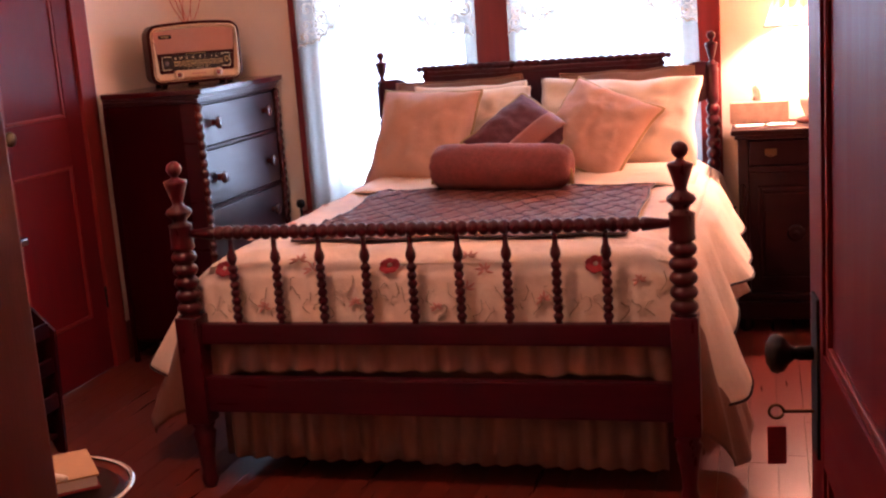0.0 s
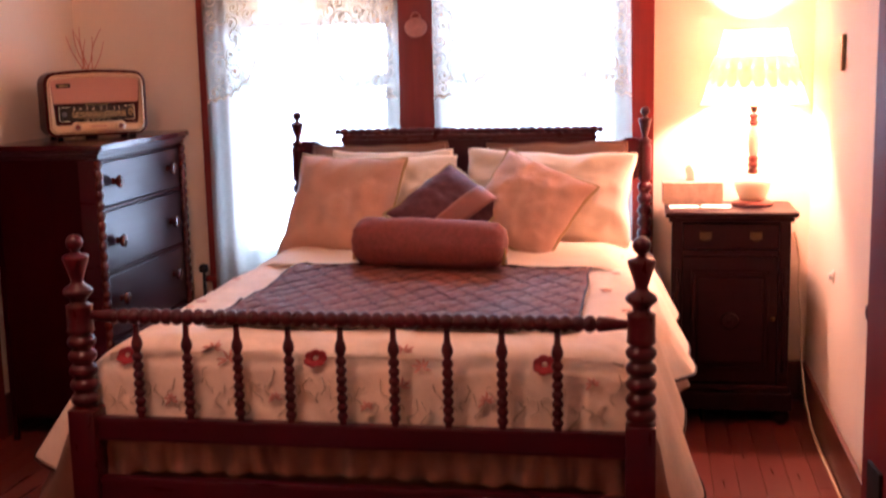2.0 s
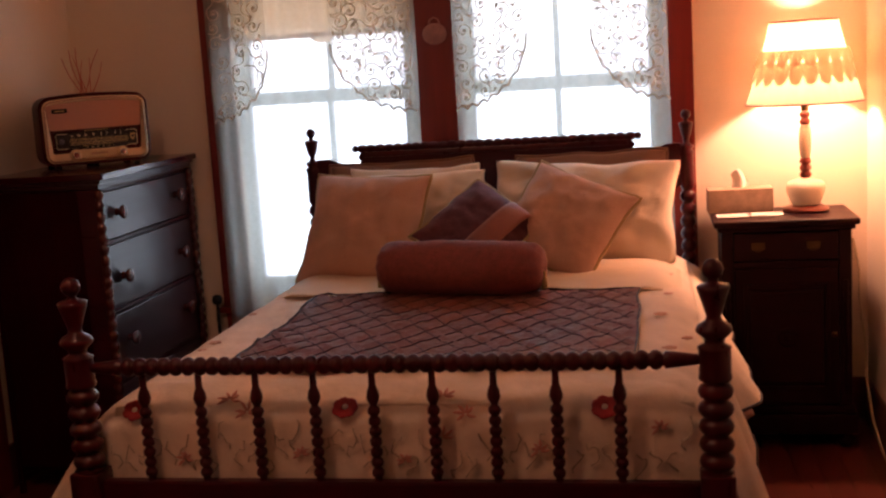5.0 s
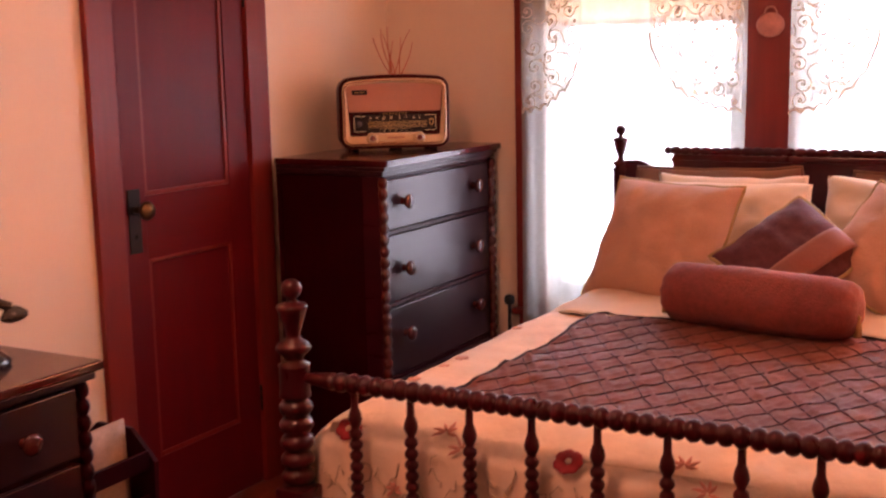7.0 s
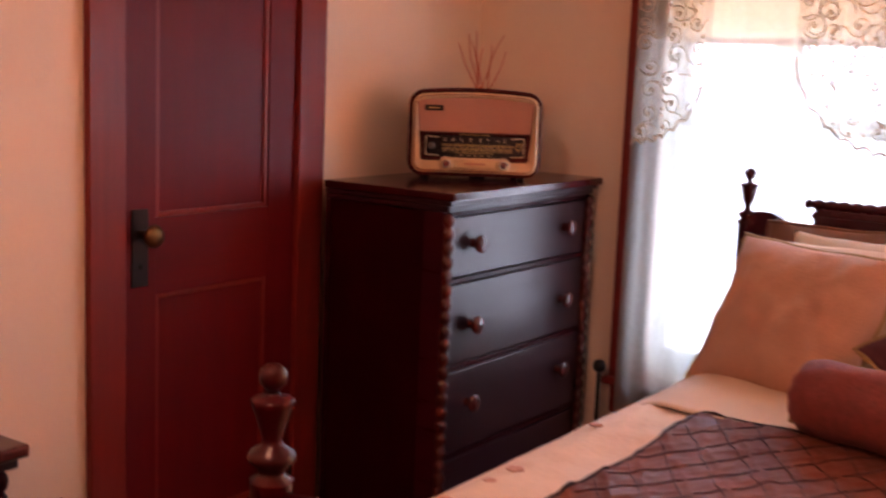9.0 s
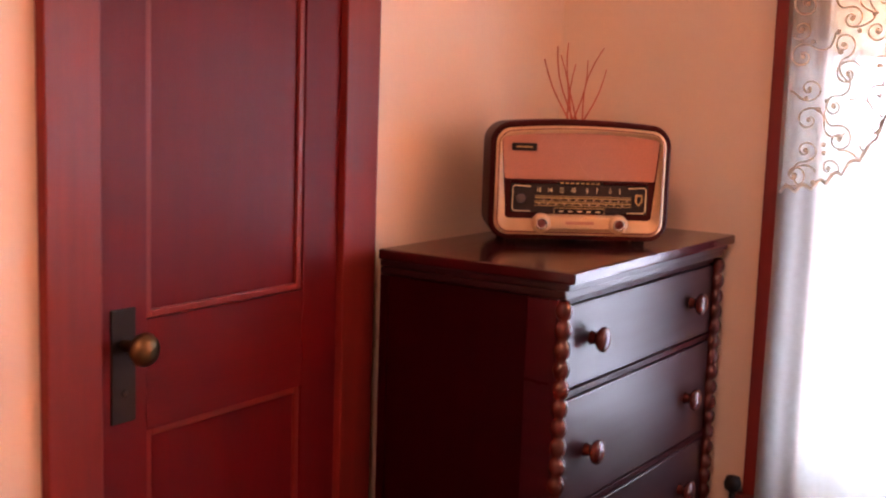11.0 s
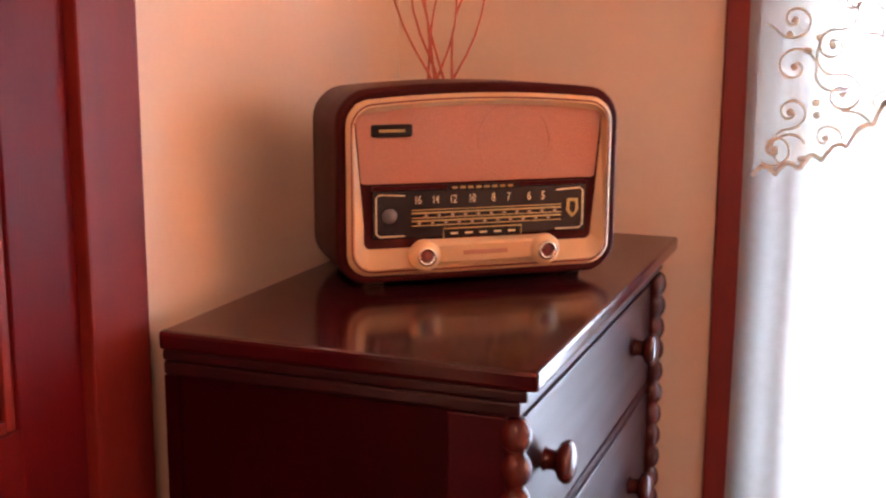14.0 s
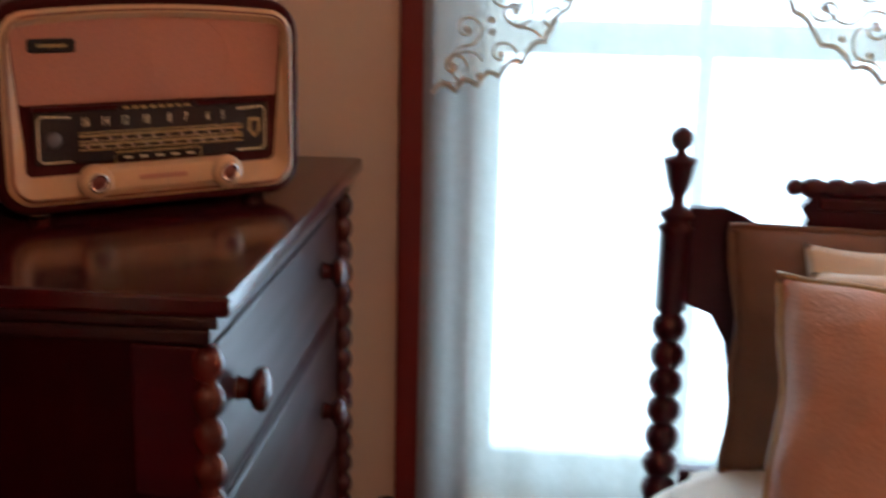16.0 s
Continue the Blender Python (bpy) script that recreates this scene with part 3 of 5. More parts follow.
# box base and mattress
tagged(part("box_spring", box(BX0 + 0.016, BX1 - 0.016, 3.185, 5.02, 0.287, 0.45, bevel=0.02), SKIRT_CLOTH), "tan cloth-covered box spring on the bed slats", "box spring")
tagged(part("mattress", box(BX0 + 0.03, BX1 - 0.03, 3.17, 5.02, 0.452, 0.670, bevel=0.035), CREAM_CASE), "cream double mattress under the quilt", "mattress")


# bed skirt: gathered tan cloth hanging from the base
def skirt(x0, y0, x1, y1, z0, z1, n):
    def f(u, v):
        w = 0.008 * math.sin(u * n * 2 * math.pi) * (0.4 + (1 - v)) + 0.008 * wobble(u * 9, v, 1.0)
        d = Vector((y1 - y0, x0 - x1, 0)).normalized() * w
        return (x0 + (x1 - x0) * u + d.x, y0 + (y1 - y0) * u + d.y, z0 + 0.012 * wobble(u * 11, 2, 0) + (z1 - z0) * v)
    return sheet(f, n * 8, 4, 0.002)


SK = thing("bed_skirt", "tan gathered bed skirt hanging below the bed rails", "bed skirt", pose(0, 0, 0))
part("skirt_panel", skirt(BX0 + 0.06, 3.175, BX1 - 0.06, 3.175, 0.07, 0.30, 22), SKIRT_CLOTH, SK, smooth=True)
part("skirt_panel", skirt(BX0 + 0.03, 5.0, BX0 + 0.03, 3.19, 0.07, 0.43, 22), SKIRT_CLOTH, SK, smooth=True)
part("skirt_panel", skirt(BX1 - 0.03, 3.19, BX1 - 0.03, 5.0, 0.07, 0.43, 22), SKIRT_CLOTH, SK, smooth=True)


# quilt: a draped cloth, rounded over the foot, with flaring sides
def foot_curve(s_):
    """From the flat top (0) over the foot edge (0.4) down to the hem (1): y and z."""
    if s_ < 0.4:
        a = s_ / 0.4 * math.pi / 2
        return 3.30 - 0.152 * math.sin(a), 0.625 + 0.067 * math.cos(a)
    return 3.148 - 0.004 * (s_ - 0.4), 0.625 - 0.235 * (s_ - 0.4) / 0.6


def ease(x, table):
    for (a, p), (b, q) in zip(table, table[1:]):
        if x <= b:
            f = max(0.0, min(1.0, (x - a) / (b - a)))
            f = f * f * (3 - 2 * f)
            return p + (q - p) * f
    return table[-1][1]


HEMS = []


def quilt_mesh(seed, sink, hem, left_low, left_off, right_low, right_off, thick, fold_amp=0.005):
    xa, xb = BX0 + 0.005 + sink, BX1 - 0.005 - sink

    def relief(x, y):
        return 0.010 * wobble(x * 3, y * 3, seed) + 0.007 * wobble(x * 13, y * 13, seed) + 0.0045 * wobble(x * 34, y * 22, seed)

    def top(u, v):
        x = xa + (xb - xa) * u
        if v < 0.55:
            y = 4.97 + (3.30 - 4.97) * v / 0.55
            z = 0.692
        else:
            y, z = foot_curve((v - 0.55) / 0.45 * hem)
            y += (sink if z > 0.495 else sink - 0.026 * min(1.0, (0.495 - z) / 0.04) * (fold_amp > 0.006)) + fold_amp * math.sin(x * (43 if fold_amp < 0.006 else 84) + 2.5 * wobble(x * 5, 1, seed)) * max(0.0, v - 0.78) * 4 + 0.007 * wobble(x * 12, z * 10, seed) + 0.006 * wobble(x * 34, z * 16, seed)
        e = min(u, 1 - u)
        return (x, y, z - sink + relief(x, y) * min(1, e * 25) - 0.045 * max(0, 1 - e * 11) ** 2)

    b = sheet(top, 110, 110, thick)
    for sg, xe, low_t, off_t in ((-1, xa, left_low, left_off), (1, xb, right_low, right_off)):
        def flap(u, v):
            y = 3.155 + (4.97 - 3.155) * u
            zt = 0.647 if y > 3.30 else 0.580 + 0.067 * math.sqrt(max(0, 1 - ((3.30 - y) / 0.152) ** 2))
            low, off = ease(y, low_t), ease(y, off_t)
            fold = v * (0.020 * math.sin(y * 19 + seed) + 0.016 * wobble(y * 8, seed, sg) + 0.006 * wobble(y * 25, v * 4, sg))
            x = xe + sg * (0.028 * math.sin(min(1, v * 4) * math.pi / 2) + off * v ** 1.05 + fold)
            return (x, y + 0.05 * v * v * max(0, 1 - u * 6), zt - sink - (zt - low - 0.015 * wobble(y * 6, seed, 2)) * v ** 1.1)
        merge(b, sheet(flap, 130, 26, thick))
        HEMS.append([flap(k / 120, 1.0) for k in range(121)])
    return b


quilt = thing("quilt", "cream embroidered quilt with red flowers draped over the bed", "quilt", pose(0, 0, 0))
part("quilt_cloth", quilt_mesh(1.0, 0.0, 0.80, [(3.155, 0.36), (3.21, 0.295), (3.5, 0.37), (3.9, 0.44), (4.97, 0.46)], [(3.155, 0.0), (3.20, 0.17), (3.30, 0.235), (3.6, 0.14), (4.2, 0.06), (4.97, 0.04)],
                               [(3.155, 0.34), (3.21, 0.235), (3.45, 0.30), (3.8, 0.42), (4.2, 0.42), (4.97, 0.48)], [(3.155, -0.01), (3.20, 0.08), (3.27, 0.125), (3.6, 0.08), (3.85, 0.08), (4.1, 0.14), (4.5, 0.10), (4.97, 0.04)], 0.004), QUILT, quilt, smooth=True)
for hem_line in HEMS[:2]:
    part("hem_binding", tube(hem_line, 0.0045, 6), RUNNER_EDGE, quilt, "dark brown hem binding", smooth=True)
part("quilt_lining", quilt_mesh(5.0, 0.012, 1.06, [(3.155, 0.24), (3.21, 0.125), (3.5, 0.25), (3.9, 0.38), (4.97, 0.40)], [(3.155, 0.0), (3.20, 0.235), (3.30, 0.315), (3.6, 0.17), (4.2, 0.06), (4.97, 0.04)],
                                [(3.155, 0.20), (3.21, 0.075), (3.45, 0.14), (3.8, 0.33), (4.2, 0.36), (4.97, 0.42)], [(3.155, -0.01), (3.20, 0.11), (3.27, 0.165), (3.6, 0.10), (3.85, 0.07), (4.1, 0.12), (4.5, 0.09), (4.97, 0.03)], 0.003, 0.013), SATIN_BROWN, quilt, "brown satin lining hanging below the cream cloth", smooth=True)


def bloom(r, n, seed):
    """A flat embroidered flower: petals round a centre, towards -y."""
    rnd = random.Random(seed)
    b = bmesh.new()
    for k in range(n):
        a = 2 * math.pi * k / n + rnd.uniform(-0.15, 0.15)
        q = r * rnd.uniform(0.85, 1.1)
        lathe([(0.001, 0.0028), (r * 0.30, 0.0026), (r * 0.48, 0.0015), (r * 0.52, 0)], 8,
              Matrix.Translation((0.58 * q * math.cos(a), 0, 0.5 * q * math.sin(a))) @ turn_y, bm=b)
    return b


def lily(r, seed):
    """A stitched lily: narrow pointed petals fanned out from one point."""
    rnd = random.Random(seed)
    b = bmesh.new()
    for k in range(6):
        a = radians(-20 + 44 * k + rnd.uniform(-9, 9))
        q = r * rnd.uniform(0.8, 1.15)
        tube([(q * f * math.cos(a + 0.25 * f), -0.001, q * f * math.sin(a + 0.25 * f)) for f in (0.12, 0.35, 0.6, 0.85, 1.05)], [0.0016, 0.0034, 0.0040, 0.0026, 0.0008], 6, bm=b)
    return b


def on_foot(x, z, lift=0.004):
    """The pose of something sewn on the foot end of the quilt at that height."""
    k = 0.0
    while foot_curve(k)[1] > z and k < 1:
        k += 0.01
    y0, z0 = foot_curve(k)
    y1, z1 = foot_curve(k + 0.02)
    tilt = math.atan2(-(y1 - y0), -(z1 - z0))
    return Matrix.Translation((x, y0 - lift * math.cos(tilt), z0 + lift * math.sin(tilt))) @ Matrix.Rotation(-tilt, 4, "X")


def flower(x, z, r, mat, seed):
    f = part("embroidered_flower", bloom(r, 7, seed) if mat is FLOWER_RED else lily(r * 1.35, seed), mat, quilt, smooth=True)
    f.matrix_local = on_foot(x, z, 0.008)
    if mat is FLOWER_RED:
        part("flower_centre", lathe([(0.001, 0.006), (0.005, 0.0055), (0.007, 0.003)], 10, turn_y), WHITE_BEAD, f, smooth=True)
    return f


for x, z in ((-1.50, 0.655), (-0.995, 0.657), (-0.416, 0.655)):
    flower(x, z, 0.029, FLOWER_RED, int(-x * 100))
for x, z, r in ((-1.275, 0.670, 0.020), (-1.225, 0.650, 0.022), (-0.775, 0.672, 0.020), (-0.72, 0.645, 0.018), (-1.10, 0.56, 0.015), (-0.56, 0.57, 0.016), (-0.86, 0.545, 0.014), (-1.38, 0.55, 0.015), (-0.30, 0.62, 0.014), (-0.775, 0.60, 0.02)):
    flower(x, z, r, FLOWER_PEACH, int(-x * 100))
for k in range(40):
    rnd = random.Random(k + 7)
    x, z = -1.55 + k * 0.0335, rnd.uniform(0.50, 0.575)
    m0 = on_foot(x, z)
    p = [(0.014 * math.sin(q * 0.9 + k * 1.7), -0.002, q * rnd.uniform(0.006, 0.013)) for q in range(7)]
    st = part("embroidered_stem", tube(p, 0.0018, 5), STEM, quilt, smooth=True)
    st.matrix_local = m0
for k in range(11):
    rnd = random.Random(k + 70)
    sd = -1 if k % 2 else 1
    f = part("embroidered_flower", bloom(rnd.uniform(0.012, 0.020), 5, k), FLOWER_PINK, quilt, smooth=True)
    f.matrix_local = Matrix.Translation((-0.8935 + sd * rnd.uniform(0.57, 0.67), rnd.uniform(3.4, 4.5), 0.6945)) @ Matrix.Rotation(radians(-90), 4, "X") @ Matrix.Rotation(rnd.uniform(0, 6), 4, "Y")


# plum throw across the bed, pin-tucked in diamonds
def throw(u, v):
    x, y = -1.358 + 1.005 * u + 0.010 * wobble(v * 4, 1, 2), 3.33 + 0.905 * v + 0.006 * wobble(u * 5, 4, 2)
    a, b = (x + y * 0.62) / 0.088, (x - y * 0.62) / 0.088
    a += 0.18 * wobble(x * 14, y * 14, 1)
    b += 0.18 * wobble(x * 14, y * 14, 8)
    ridge = max(abs((a % 1) - 0.5), abs((b % 1) - 0.5))
    return (x, y, 0.7035 + 0.010 * wobble(x * 3, y * 3, 1.0) + 0.004 * wobble(x * 12, y * 12, 1.0) + 0.005 * max(0, ridge - 0.43) / 0.07 + 0.003 * wobble(x * 25, y * 25, 3))


bed_throw = thing("bed_throw", "plum pin-tucked taffeta throw laid across the quilt", "bed throw", pose(0, 0, 0))
part("throw_cloth", sheet(throw, 150, 130, 0.004), RUNNER, bed_throw, smooth=True)
edge = [throw(k / 40, 1) for k in range(41)] + [throw(1, 1 - k / 40) for k in range(1, 41)] + [throw(1 - k / 40, 0) for k in range(1, 41)] + [throw(0, k / 40) for k in range(1, 40)]
part("throw_binding", tube(edge, 0.004, 6, closed=True), RUNNER_EDGE, bed_throw, "dark plum edge binding", smooth=True)


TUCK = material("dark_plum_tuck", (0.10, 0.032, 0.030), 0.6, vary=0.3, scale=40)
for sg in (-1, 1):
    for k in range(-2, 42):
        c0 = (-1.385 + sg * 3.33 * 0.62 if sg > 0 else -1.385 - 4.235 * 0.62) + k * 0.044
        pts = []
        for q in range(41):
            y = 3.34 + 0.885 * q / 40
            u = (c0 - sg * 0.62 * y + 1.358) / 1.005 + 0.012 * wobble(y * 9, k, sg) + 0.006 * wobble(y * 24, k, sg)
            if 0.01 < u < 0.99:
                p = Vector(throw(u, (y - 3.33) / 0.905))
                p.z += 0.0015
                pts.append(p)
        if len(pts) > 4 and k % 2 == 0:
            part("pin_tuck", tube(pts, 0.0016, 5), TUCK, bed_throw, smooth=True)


# turned-down sheet between cushions and throw
def fold(u, v):
    x = -1.565 + 1.34 * u
    front = 4.265 + 0.035 * wobble(u * 3, 1, 7) - 0.03 * math.sin(u * 9)
    y = front + (4.70 - front) * v
    z = 0.7035 + 0.010 * wobble(x * 3, y * 3, 1.0) + 0.010 * math.sin(min(1, v * 4) * math.pi / 2) + 0.004 * wobble(x * 9, y * 14, 4)
    e = min(u, 1 - u)
    return (x, y, z - 0.045 * max(0, 1 - e * 11) ** 2)


turned = thing("folded_sheet", "cream sheet turned down under the cushions", "sheet", pose(0, 0, 0))
part("sheet_cloth", sheet(fold, 70, 24, 0.005), CREAM_CASE, turned, smooth=True)


# ---- pillows ----
def pillow(name, w, h, thick, mat, m, label, category="pillow", piping=None, seed=0, pinch=0.065, wrinkle=1.0):
    ob = thing(name, label, category, m)

    def face(sign):
        def f(u, v):
            a, b = u * 2 - 1, v * 2 - 1
            cr = 1 - 0.02 * (a * b) ** 8
            x = a * w / 2 * cr * (1 - pinch * (1 - b * b) * abs(a) ** 3) + 0.010 * wobble(a * 2.4, b * 2.4, seed)
            z = b * h / 2 * cr * (1 - pinch * (1 - a * a) * abs(b) ** 3) + 0.010 * wobble(a * 2.4, b * 2.4, seed + 9)
            fat = max(0.0, (1 - abs(a) ** 2.5) * (1 - abs(b) ** 2.5)) ** 0.62
            puff = thick / 2 * fat * (1 + 0.12 * wobble(a * 1.7, b * 1.7, seed + sign)) + wrinkle * fat * (0.008 * wobble(a * 5, b * 2.6, seed) + 0.004 * wobble(a * 14, b * 9, seed) - 0.006 * max(0, 0.25 - abs(wobble(a * 3.1 + b, b * 2.2 - a, seed + 3))) + 0.012 * abs(a * b) * math.sin(9 * math.atan2(abs(b) + 0.05, abs(a) + 0.05) + seed))
            return (x, -sign * puff, z + h / 2)
        return f
    b = sheet(face(1), 32, 32)
    merge(b, sheet(face(-1), 32, 32))
    bmesh.ops.remove_doubles(b, verts=b.verts, dist=0.0008)
    part("cover", b, mat, ob, smooth=True)
    if piping:
        f = face(1)
        e = [f(k / 24, 0) for k in range(24)] + [f(1, k / 24) for k in range(24)] + [f(1 - k / 24, 1) for k in range(24)] + [f(0, 1 - k / 24) for k in range(24)]
        part("piping", tube(e, 0.0058, 6, closed=True), piping, ob, "gold corded edge", smooth=True)
    return ob


def lean(x, y, z, back=25, twist=0, spin=0):
    """Standing on its lower edge, leaning back, turned about z, spun in its own plane."""
    return Matrix.Translation((x, y, z)) @ Matrix.Rotation(radians(twist), 4, "Z") @ Matrix.Rotation(radians(-back), 4, "X") @ Matrix.Rotation(radians(spin), 4, "Y")


def centred(x, y, z, h, back, twist, spin):
    """The same, placed by the middle of the cushion."""
    return lean(x, y, z, back, twist, spin) @ Matrix.Translation((0, 0, -h / 2))


pillow("sham_pillow", 0.57, 0.385, 0.09, SHAM, lean(-1.245, 4.965, 0.685, 12, 2), "brown pillow sham standing against the headboard", seed=1, piping=SHAM)
pillow("sham_pillow", 0.57, 0.385, 0.09, SHAM, lean(-0.535, 4.965, 0.685, 12, -2), "brown pillow sham standing against the headboard", seed=2, piping=SHAM)
pillow("white_pillow", 0.50, 0.37, 0.09, CREAM_CASE, lean(-1.18, 4.885, 0.685, 15, 2), "white pillow behind the tan cushions", seed=3)
pillow("cream_pillow", 0.54, 0.365, 0.15, CREAM_CASE, lean(-1.165, 4.790, 0.685, 20, 3), "cream pillow in a soft creased case", seed=4, wrinkle=2.6)
pillow("cream_pillow", 0.67, 0.380, 0.17, CREAM_CASE, lean(-0.565, 4.785, 0.685, 21, -4, 2), "cream pillow in a soft creased case", seed=5, wrinkle=3.0)
pillow("tan_cushion", 0.455, 0.420, 0.17, TAN_CUSHION, centred(-1.307, 4.646, 0.862, 0.420, 31, -10.5, 1), "square tan chenille cushion with gold cord edge", "cushion", TAN_PIPING, 6, 0.10, 1.8)
pillow("tan_cushion", 0.395, 0.385, 0.17, TAN_CUSHION, centred(-0.608, 4.615, 0.861, 0.385, 40, -4, 26), "square tan chenille cushion tipped on its corner", "cushion", TAN_PIPING, 7, 0.10, 1.8)
mid = pillow("plum_cushion", 0.335, 0.315, 0.13, PLUM_CUSHION, centred(-0.891, 4.535, 0.855, 0.315, 47, 3, -48), "plum damask cushion with a rose satin band", "cushion", TAN_PIPING, 8)
band = sheet(lambda u, v: (-0.13 + 0.27 * u, -0.066 * max(0.05, 1 - ((-0.13 + 0.27 * u) / 0.16) ** 4) ** 0.55 * max(0.05, 1 - ((0.035 + 0.085 * v - 0.157) / 0.157) ** 4) ** 0.55 - 0.008, 0.030 + 0.085 * v), 20, 6, 0.003)
part("satin_band", band, PINK_BAND, mid, "rose satin band", smooth=True)

# bolster
bol = thing("bolster", "rose-brown velvet bolster with gathered ends and tassels", "bolster", pose(-0.897, 4.212, 0.787, 0, 0, -9.0))
prof = [(0.004, -0.262), (0.026, -0.268), (0.054, -0.262), (0.071, -0.245), (0.079, -0.215)] + [(0.0815 + 0.003 * math.cos(k * 0.0785 - 1.57), -0.20 + k * 0.01) for k in range(41)] + [(0.079, 0.215), (0.071, 0.245), (0.054, 0.262), (0.026, 0.268), (0.004, 0.262)]
b = lathe(prof, 36, along_x)
for v in b.verts:
    v.co += Vector((0, v.co.y, v.co.z)).normalized() * (0.006 * wobble(v.co.x * 7, v.co.y * 9, v.co.z * 9) + 0.003 * wobble(v.co.x * 30, v.co.y * 12, v.co.z * 12))
for v in b.verts:
    e = max(0.0, (abs(v.co.x) - 0.20) / 0.065)
    rr = math.hypot(v.co.y, v.co.z)
    if e > 0 and rr > 0.01:
        k = 1 + 0.07 * min(1, e) * math.sin(9 * math.atan2(v.co.z, v.co.y))
        v.co.y, v.co.z = v.co.y * k, v.co.z * k
part("cover", b, BOLSTER, bol, smooth=True)
for s in (-1, 1):
    part("tassel", lathe([(0.003, 0), (0.008, 0.006), (0.006, 0.014), (0.010, 0.03), (0.011, 0.055)], 10, Matrix.Translation((s * 0.266, -0.01, -0.008)) @ Matrix.Rotation(radians(180), 4, "X")), TAN_PIPING, bol, "gold tassel", smooth=True)

# ---- chest of drawers ----
DXB, DXF, DYN, DYS, DTOP = -2.548, -2.104, 4.311, 5.135, 1.12
chest = thing("chest_of_drawers", "tall dark mahogany chest of four drawers with bobbin corners", "chest of drawers", pose(0, 0, 0))
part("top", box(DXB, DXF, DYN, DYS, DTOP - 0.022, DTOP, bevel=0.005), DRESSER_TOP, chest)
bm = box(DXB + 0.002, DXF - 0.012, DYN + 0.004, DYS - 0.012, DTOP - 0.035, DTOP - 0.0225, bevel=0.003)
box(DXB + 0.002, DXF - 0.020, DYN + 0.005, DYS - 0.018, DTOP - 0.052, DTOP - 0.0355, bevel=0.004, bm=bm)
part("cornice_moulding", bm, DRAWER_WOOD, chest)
CY0, CY1, CXF = DYN + 0.006, DYS - 0.020, DXF - 0.03
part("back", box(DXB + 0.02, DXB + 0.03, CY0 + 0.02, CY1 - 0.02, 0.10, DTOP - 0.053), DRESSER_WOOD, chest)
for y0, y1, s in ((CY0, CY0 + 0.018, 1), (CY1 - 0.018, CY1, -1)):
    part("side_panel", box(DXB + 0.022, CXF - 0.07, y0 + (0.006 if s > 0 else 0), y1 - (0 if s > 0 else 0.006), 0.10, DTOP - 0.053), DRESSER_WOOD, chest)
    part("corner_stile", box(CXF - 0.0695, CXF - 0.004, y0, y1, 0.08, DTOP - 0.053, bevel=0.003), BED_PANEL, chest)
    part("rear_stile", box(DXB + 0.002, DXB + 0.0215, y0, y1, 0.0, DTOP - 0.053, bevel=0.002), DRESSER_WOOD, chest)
for y in (CY0 + 0.012, CY1 - 0.012):
    part("bobbin_column", lathe(beads(0.10, DTOP - 0.055, 26, 0.010, 0.0175, 5), 14, Matrix.Translation((CXF + 0.002, y, 0))), KNOB_WOOD, chest, smooth=True)
    part("front_foot", lathe([(0.014, 0), (0.020, 0.015), (0.024, 0.035), (0.016, 0.06), (0.025, 0.075), (0.027, 0.098)], 16, Matrix.Translation((CXF - 0.01, y + (0.01 if y < 4.7 else -0.01), 0))), DRESSER_WOOD, chest, smooth=True)
rails_z = [1.067, 0.884, 0.643, 0.394, 0.13]
for z in rails_z:
    part("drawer_rail", box(CXF - 0.02, CXF - 0.002, CY0 + 0.028, CY1 - 0.028, z - 0.0135, z + 0.0005, bevel=0.002), DRESSER_WOOD, chest)
WOOD_KNOB = [(0.015, 0), (0.012, 0.005), (0.0115, 0.012), (0.014, 0.016), (0.022, 0.020), (0.0255, 0.026), (0.024, 0.032), (0.015, 0.036), (0.001, 0.0375)]
face_x = Matrix.Rotation(radians(90), 4, "Y")
for (a, c), kz in zip(zip(rails_z, rails_z[1:]), (0.975, 0.751, 0.530, 0.265)):
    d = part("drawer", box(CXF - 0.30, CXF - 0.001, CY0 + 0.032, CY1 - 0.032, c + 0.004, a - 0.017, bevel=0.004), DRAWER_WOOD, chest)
    for y in (4.455, 4.957):
        part("knob", lathe(WOOD_KNOB, 18, Matrix.Translation((CXF - 0.002, y, kz)) @ face_x), KNOB_WOOD, d, "turned wooden knob", smooth=True)
part("bottom_board", box(DXB + 0.022, CXF - 0.02, CY0 + 0.019, CY1 - 0.019, 0.085, 0.10), DRESSER_WOOD, chest)

# ---- radio ----
radio = thing("radio", "vintage brown bakelite valve radio with cream front and dial", "radio", pose(-2.351, 4.752, DTOP, 0, 0, 38.4))
RW, RH, RZ = 0.387, 0.245, 0.1325


def loft(rings):
    own = bmesh.new()
    rs = [[own.verts.new((x, y, z)) for x, z in pts] for y, pts in rings]
    for a, b in zip(rs, rs[1:]):
        n = len(a)
        for k in range(n):
            own.faces.new((a[k], a[(k + 1) % n], b[(k + 1) % n], b[k]))
    own.faces.new(rs[0][::-1])
    own.faces.new(rs[-1])
    return own


